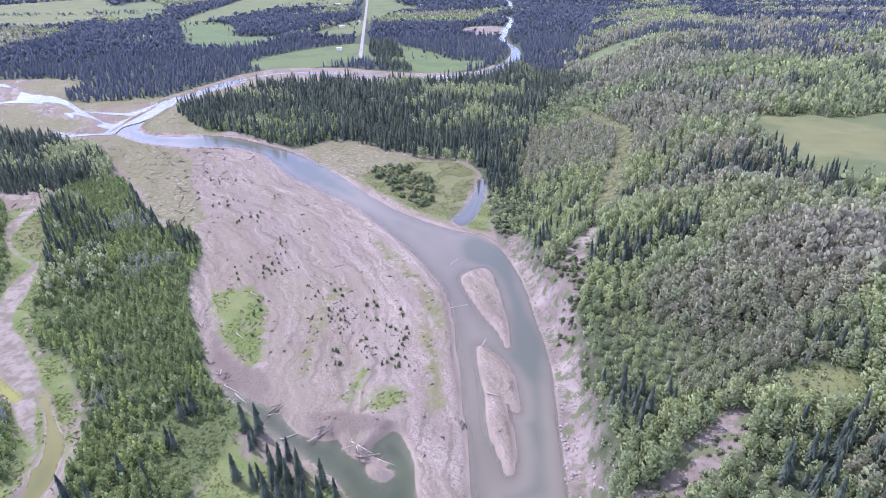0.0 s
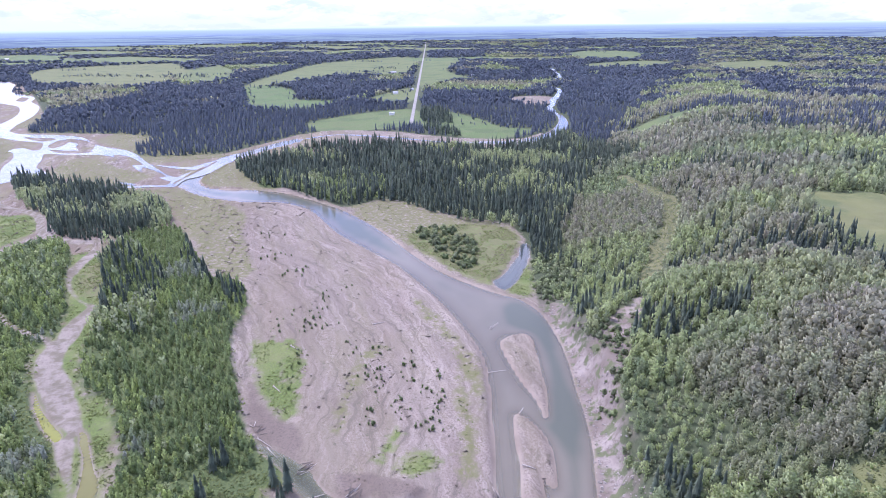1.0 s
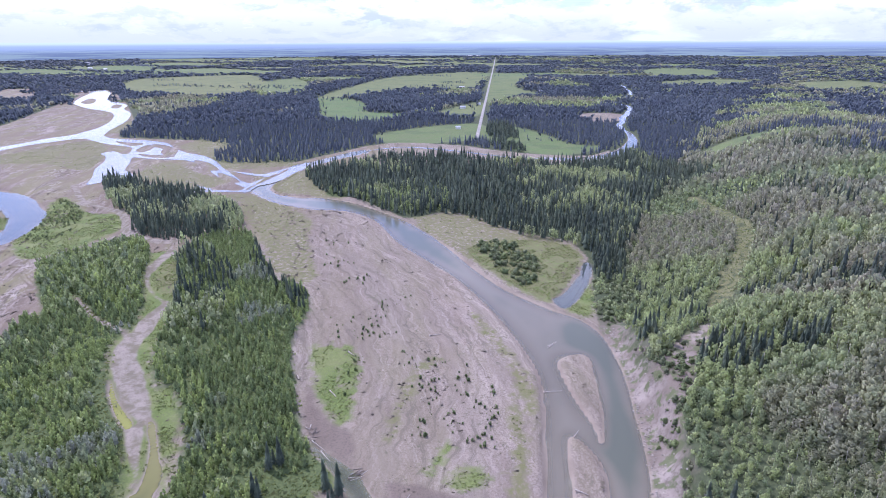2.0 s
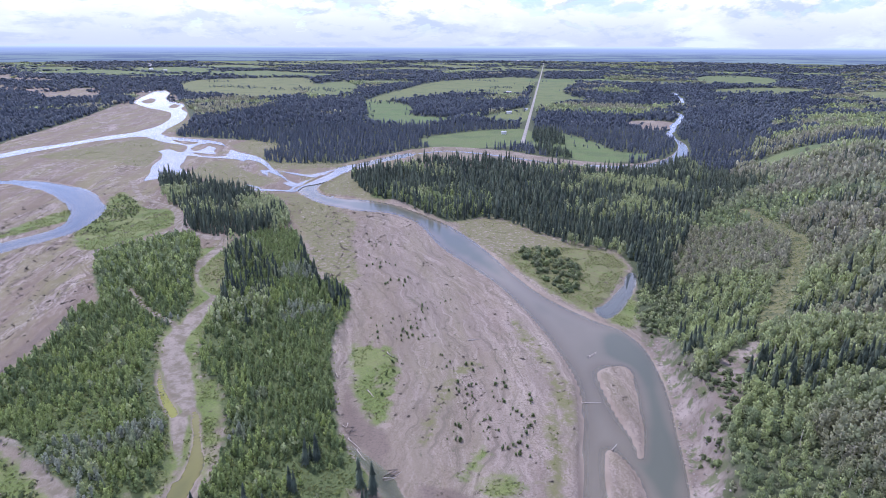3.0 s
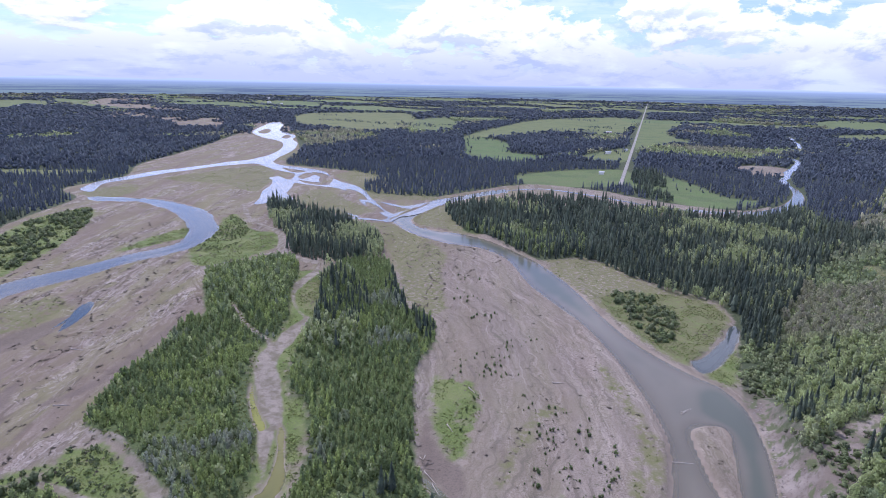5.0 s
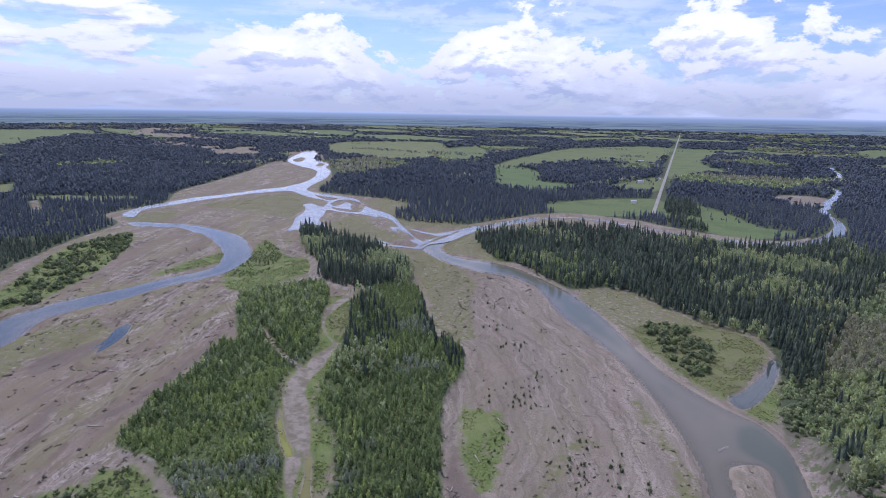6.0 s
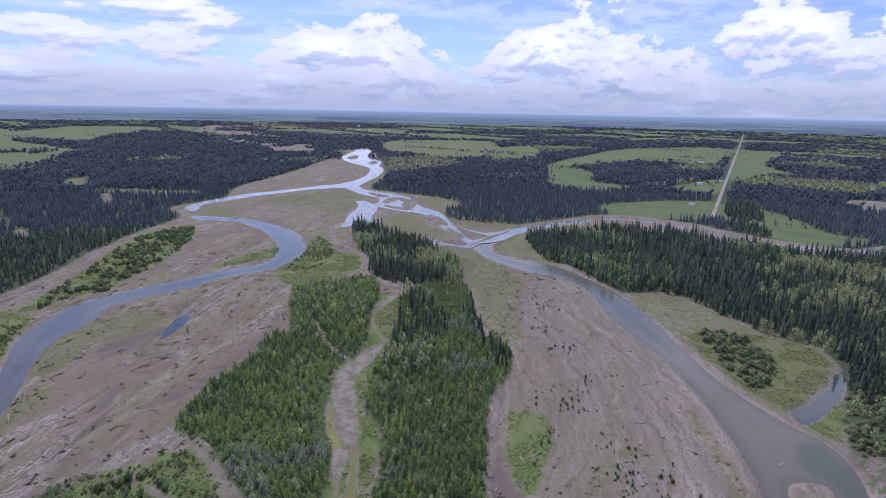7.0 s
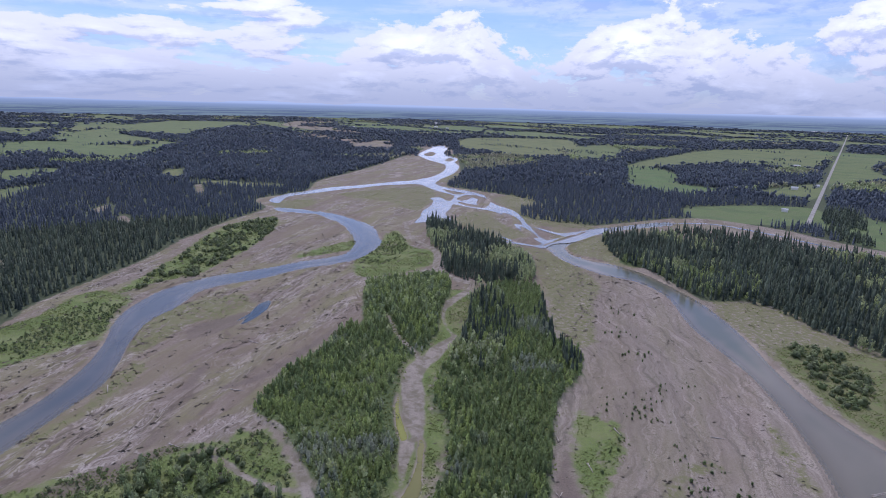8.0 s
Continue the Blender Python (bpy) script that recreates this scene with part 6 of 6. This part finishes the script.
# ---- driftwood ----
def driftwood(length, seed):
    g = np.random.default_rng(seed)
    ob = new("driftwood_log")
    v, f, sides, rings = [], [], 8, 7
    for k in range(rings):
        u = k / (rings - 1)
        r = 0.22 * (1.15 - 0.75 * u) * g.uniform(0.9, 1.1)
        cy_, cz = 0.12 * length * 0.1 * math.sin(3 * u + seed), 0.16 + 0.05 * math.sin(5 * u)
        v += [(length * (u - 0.5), cy_ + r * math.cos(6.2832 * i / sides), cz + r * math.sin(6.2832 * i / sides)) for i in range(sides)]
    for k in range(rings - 1):
        for i in range(sides):
            a, b = k * sides + i, k * sides + (i + 1) % sides
            f += [(a, b, b + sides), (a, b + sides, a + sides)]
    f += [(0, i + 1, i) for i in range(1, sides - 1)]
    part("stem", tri_mesh("stem", v, f, [M_DRIFTWOOD]), ob)
    v, f = [], []
    for i in range(6):
        a = i * 1.047 + g.uniform(-0.3, 0.3)
        n = len(v)
        tip = (-length * 0.5 - g.uniform(0.1, 0.5), 0.8 * math.cos(a), 0.25 + 0.7 * abs(math.sin(a)))
        v += [(-length * 0.48, 0.12 * math.cos(a - 0.6), 0.16 + 0.12 * math.sin(a - 0.6)), (-length * 0.48, 0.12 * math.cos(a + 0.6), 0.16 + 0.12 * math.sin(a + 0.6)), (-length * 0.42, 0, 0.16), tip]
        f += [(n, n + 1, n + 3), (n + 1, n + 2, n + 3), (n + 2, n, n + 3)]
    part("roots", tri_mesh("roots", v, f, [M_DRIFTWOOD]), ob)
    return tagged(ob, "bleached driftwood log with a root end", "log", "driftwood")


for i, (x, y, turn, length) in enumerate(LOGS):
    z = float(ground_z(np.array([float(x)]), np.array([float(y)]))[0])
    driftwood(length, i).matrix_basis = pose(x, y, max(z, WATER_Z - 0.1) - 0.05, 0, 0, turn)

def log_jam(count, reach, seed):
    """A tangle of grey stems and roots stranded by the flood."""
    g = np.random.default_rng(seed)
    ob = new("log_jam")
    for i in range(count):
        length, r, sides = reach * g.uniform(0.3, 0.8), g.uniform(0.07, 0.17), 6
        turn, rise = g.normal(0.2, 0.75), g.uniform(0.0, 0.35)
        mid = Vector((g.normal(0, reach * 0.28), g.normal(0, reach * 0.16), 0.1 + g.uniform(0, 0.35)))
        way = Vector((math.cos(turn) * math.cos(rise), math.sin(turn) * math.cos(rise), math.sin(rise)))
        q = way.to_track_quat("Z", "Y")
        v, f = [], []
        for k, (u, w) in enumerate(((-0.5, 1.2), (-0.1, 0.9), (0.3, 0.6), (0.5, 0.2))):
            v += [tuple(mid + q @ Vector((r * w * math.cos(6.2832 * j / sides), r * w * math.sin(6.2832 * j / sides) + 0.06 * math.sin(7 * u + i), u * length))) for j in range(sides)]
        for k in range(3):
            for j in range(sides):
                a, b = k * sides + j, k * sides + (j + 1) % sides
                f += [(a, b, b + sides), (a, b + sides, a + sides)]
        f += [(0, j + 1, j) for j in range(1, sides - 1)]
        part("log", tri_mesh("log", v, f, [M_DARK_DRIFT if i % 5 else M_DRIFTWOOD]), ob)
    return tagged(ob, "tangle of grey driftwood stems stranded on the gravel", "log jam", "log jams")


for i, (x, y, turn, count, reach) in enumerate(((-52, 131, 20, 16, 6.0), (-25, 113, -40, 14, 6.5), (2, 124, 70, 10, 4.0), (16, 132, -60, 9, 3.5), (-73, 147, -35, 10, 5.0), (-36, 122, 40, 10, 6.0), (-92, 176, -60, 8, 4.5))):
    z = float(ground_z(np.array([float(x)]), np.array([float(y)]))[0])
    log_jam(count, reach, 1300 + i).matrix_basis = pose(x, y, max(z, WATER_Z - 0.1) - 0.05, 0, 0, turn)

# ---- boulders along the cut bank ----
def boulder(seed):
    g = np.random.default_rng(seed)
    bm = bmesh.new()
    bmesh.ops.create_icosphere(bm, subdivisions=2, radius=0.5)
    for v in bm.verts:
        v.co = Vector((v.co.x * 1.3, v.co.y, v.co.z * 0.75)) * (0.8 + 0.5 * noise.noise(v.co * 2.2 + Vector((seed * 7.0, 0, 0))))
    me = bpy.data.meshes.new("boulder")
    bm.to_mesh(me)
    bm.free()
    me.materials.append(M_STONE)
    return tagged(new("boulder", me), "pale angular boulder at the foot of the cut bank", "boulder", "boulders along the bank")


g = np.random.default_rng(55)
by = g.uniform(88, 240, 280)
toe_x = np.interp(by, [p[1] for p in HILL_TOE[:9]], [p[0] for p in HILL_TOE[:9]])
bx = toe_x + np.abs(g.normal(0, 4.0, len(by))) - 0.5
plant([boulder(i) for i in range(6)], bx, by, g.uniform(0.35, 1.1, len(by)) * np.where(by < 130, 1.25, 0.85), -0.05, 56)

# small rubble of the bank, past counting
rx, ry = spread(24, 60, 84, 236, 1.15, 1201)
ru = hill_side(rx, ry)
k = (ru > 0.3) & (ru < 11) & (RNG.uniform(0, 1, len(rx)) < 0.16 + 0.5 * smooth(0.5, 0.66, fbm(rx * 0.1, ry * 0.1, 1202, 3)))
rx, ry = rx[k], ry[k]
ROCK = []
for i in range(6):
    gg = np.random.default_rng(1210 + i)
    v = np.array([(1, 0, 0.1), (0, 1, 0.1), (-1, 0, 0.1), (0, -1, 0.1), (0.1, 0, 0.8), (0, 0, -0.5)]) * gg.uniform(0.6, 1.2, (6, 1)) * 0.5
    ROCK.append((v, np.array([(0, 1, 4), (1, 2, 4), (2, 3, 4), (3, 0, 4), (1, 0, 5), (2, 1, 5), (3, 2, 5), (0, 3, 5)])))
t_ = RNG.uniform(0.25, 0.9, len(rx)) ** 1.5
rubble = stand("bank_rubble", ROCK, rx, ry, t_ * 1.2, t_, np.zeros(len(rx)), np.zeros(len(rx)), M_STONE, "broken stones and clods on the bare bank", "rubble", 1215, 0.05)

# ---- farm buildings across the river ----
def farm_shed(length, depth, height, wall_mat):
    ob = new("farm_shed")
    l, d, h = length / 2, depth / 2, height
    bm = bmesh.new()
    q = [bm.verts.new(c) for c in ((-l, -d, -0.5), (l, -d, -0.5), (l, d, -0.5), (-l, d, -0.5), (-l, -d, h), (l, -d, h), (l, d, h), (-l, d, h), (-l, 0, h + d * 0.6), (l, 0, h + d * 0.6))]
    for ids in ((0, 1, 5, 4), (1, 2, 6, 9, 5), (2, 3, 7, 6), (3, 0, 4, 8, 7)):
        bm.faces.new([q[i] for i in ids])
    me = bpy.data.meshes.new("wall")
    bm.to_mesh(me)
    bm.free()
    me.materials.append(wall_mat)
    part("wall", me, ob)
    for s in (-1, 1):
        bm = bmesh.new()
        e, lift = 0.5, 0.15
        c = [(-l - e, s * (d + e), h - 0.6 * e), (l + e, s * (d + e), h - 0.6 * e), (l + e, 0, h + d * 0.6), (-l - e, 0, h + d * 0.6)]
        low = [bm.verts.new((x, y, z + 0.03)) for x, y, z in c]
        up_ = [bm.verts.new((x, y, z + 0.03 + lift)) for x, y, z in c]
        bm.faces.new(low)
        bm.faces.new(up_)
        for i in range(4):
            bm.faces.new((low[i], low[(i + 1) % 4], up_[(i + 1) % 4], up_[i]))
        bmesh.ops.recalc_face_normals(bm, faces=bm.faces)
        me = bpy.data.meshes.new("roof")
        bm.to_mesh(me)
        bm.free()
        me.materials.append(M_TIN_ROOF)
        part("roof", me, ob)
    return ob


for i, (x, y, turn, length, tone_) in enumerate(FARMS):
    shed = farm_shed(length, length * 0.45, 3.4, M_WHITE_WALL if tone_ else M_RED_WALL)
    tagged(shed, "white farm building with a tin roof beside fields" if tone_ else "red farm building with a tin roof beside fields", "farm building", "farm buildings")
    z = float(ground_z(np.array([float(x)]), np.array([float(y)]))[0])
    shed.matrix_basis = pose(x, y, z, 0, 0, turn)

# ---- backdrop of hills on the skyline, haze painted into its glow ----
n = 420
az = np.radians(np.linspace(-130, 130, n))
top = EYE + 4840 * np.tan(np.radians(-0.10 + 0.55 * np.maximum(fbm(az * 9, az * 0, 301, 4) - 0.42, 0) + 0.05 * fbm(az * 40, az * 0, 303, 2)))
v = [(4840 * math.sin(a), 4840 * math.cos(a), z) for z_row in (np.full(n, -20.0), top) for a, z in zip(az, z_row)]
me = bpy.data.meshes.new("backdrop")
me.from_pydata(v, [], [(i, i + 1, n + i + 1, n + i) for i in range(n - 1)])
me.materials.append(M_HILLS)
tagged(new("backdrop", me), "glowing backdrop of far hills and plain, pale blue haze painted in", "hills", kind="structure")

# ---- flood litter: twigs, clods and small drift heaps strewn over the gravel ----
def litter_shape(seed):
    g = np.random.default_rng(seed)
    v, f = [], []
    for i in range(3):
        a, l, n = g.uniform(0, 6.28), g.uniform(0.3, 0.7), len(v)
        c, s = math.cos(a), math.sin(a)
        x, y, w = *g.normal(0, 0.25, 2), 0.10
        v += [(x - l * c, y - l * s, 0.05), (x + l * c, y + l * s, 0.1), (x - w * s, y + w * c, 0.0), (x + w * s * 0.3, y - w * c * 0.3, g.uniform(0.3, 0.9))]
        f += [(n, n + 1, n + 3), (n + 1, n + 2, n + 3), (n + 2, n, n + 3)]
    return np.array(v), np.array(f)


LITTER = [litter_shape(1100 + i) for i in range(6)]
x, y = spread(-420, 40, 40, 420, 2.4, 1110)
lines_ = flood_lines(x, y)
near_lip = np.minimum(np.abs(lines_ - 0.455), np.minimum(np.abs(lines_ - 0.538), np.abs(lines_ - 0.624)))
k = (union(GRAVEL_O, x, y) > 2) & free(x, y, 0.5, 0) & (union([o for k_, o in WOOD_O.items() if not k_.startswith("shrub")], x, y) < -1)
k &= RNG.uniform(0, 1, len(x)) < np.where(x < -150, 0.12, 0.05) + 0.75 * smooth(0.012, 0.002, near_lip) * smooth(0.45, 0.6, fbm(x * 0.03, y * 0.03, 1112, 3))
x, y = x[k], y[k]
# drift heaps: short dark lines of roots and brush left along the flood's way
hx, hy = spread(-430, -130, 40, 420, 9.0, 1120)
k = (union(GRAVEL_O, hx, hy) > 3) & free(hx, hy, 1.0, 0) & (union([o for k_, o in WOOD_O.items() if not k_.startswith("shrub")], hx, hy) < -2) & (RNG.uniform(0, 1, len(hx)) < 0.3)
hx, hy = hx[k], hy[k]
n = 9
turn = RNG.normal(0, 0.45, len(hx))
wx, wy = 0.43 * np.cos(turn) + 0.9 * np.sin(turn), -0.9 * np.cos(turn) + 0.43 * np.sin(turn)
reach = np.repeat(RNG.uniform(1.0, 4.5, len(hx)), n) * np.tile(np.linspace(-1, 1, n), len(hx))
bend = np.repeat(RNG.normal(0, 0.12, len(hx)), n) * reach ** 2
x = np.concatenate([x, np.repeat(hx, n) + np.repeat(wx, n) * reach - np.repeat(wy, n) * bend + RNG.normal(0, 0.25, len(hx) * n)])
y = np.concatenate([y, np.repeat(hy, n) + np.repeat(wy, n) * reach + np.repeat(wx, n) * bend + RNG.normal(0, 0.25, len(hx) * n)])
t_ = RNG.uniform(0.3, 0.95, len(x))
stand("flood_litter", LITTER, x, y, t_ * 1.8, t_, RNG.uniform(0, 0.9, len(x)), RNG.uniform(0.2, 0.9, len(x)), M_LITTER, "dark twigs and drift heaps strewn over the gravel", "flood litter", 1115, 0.03)
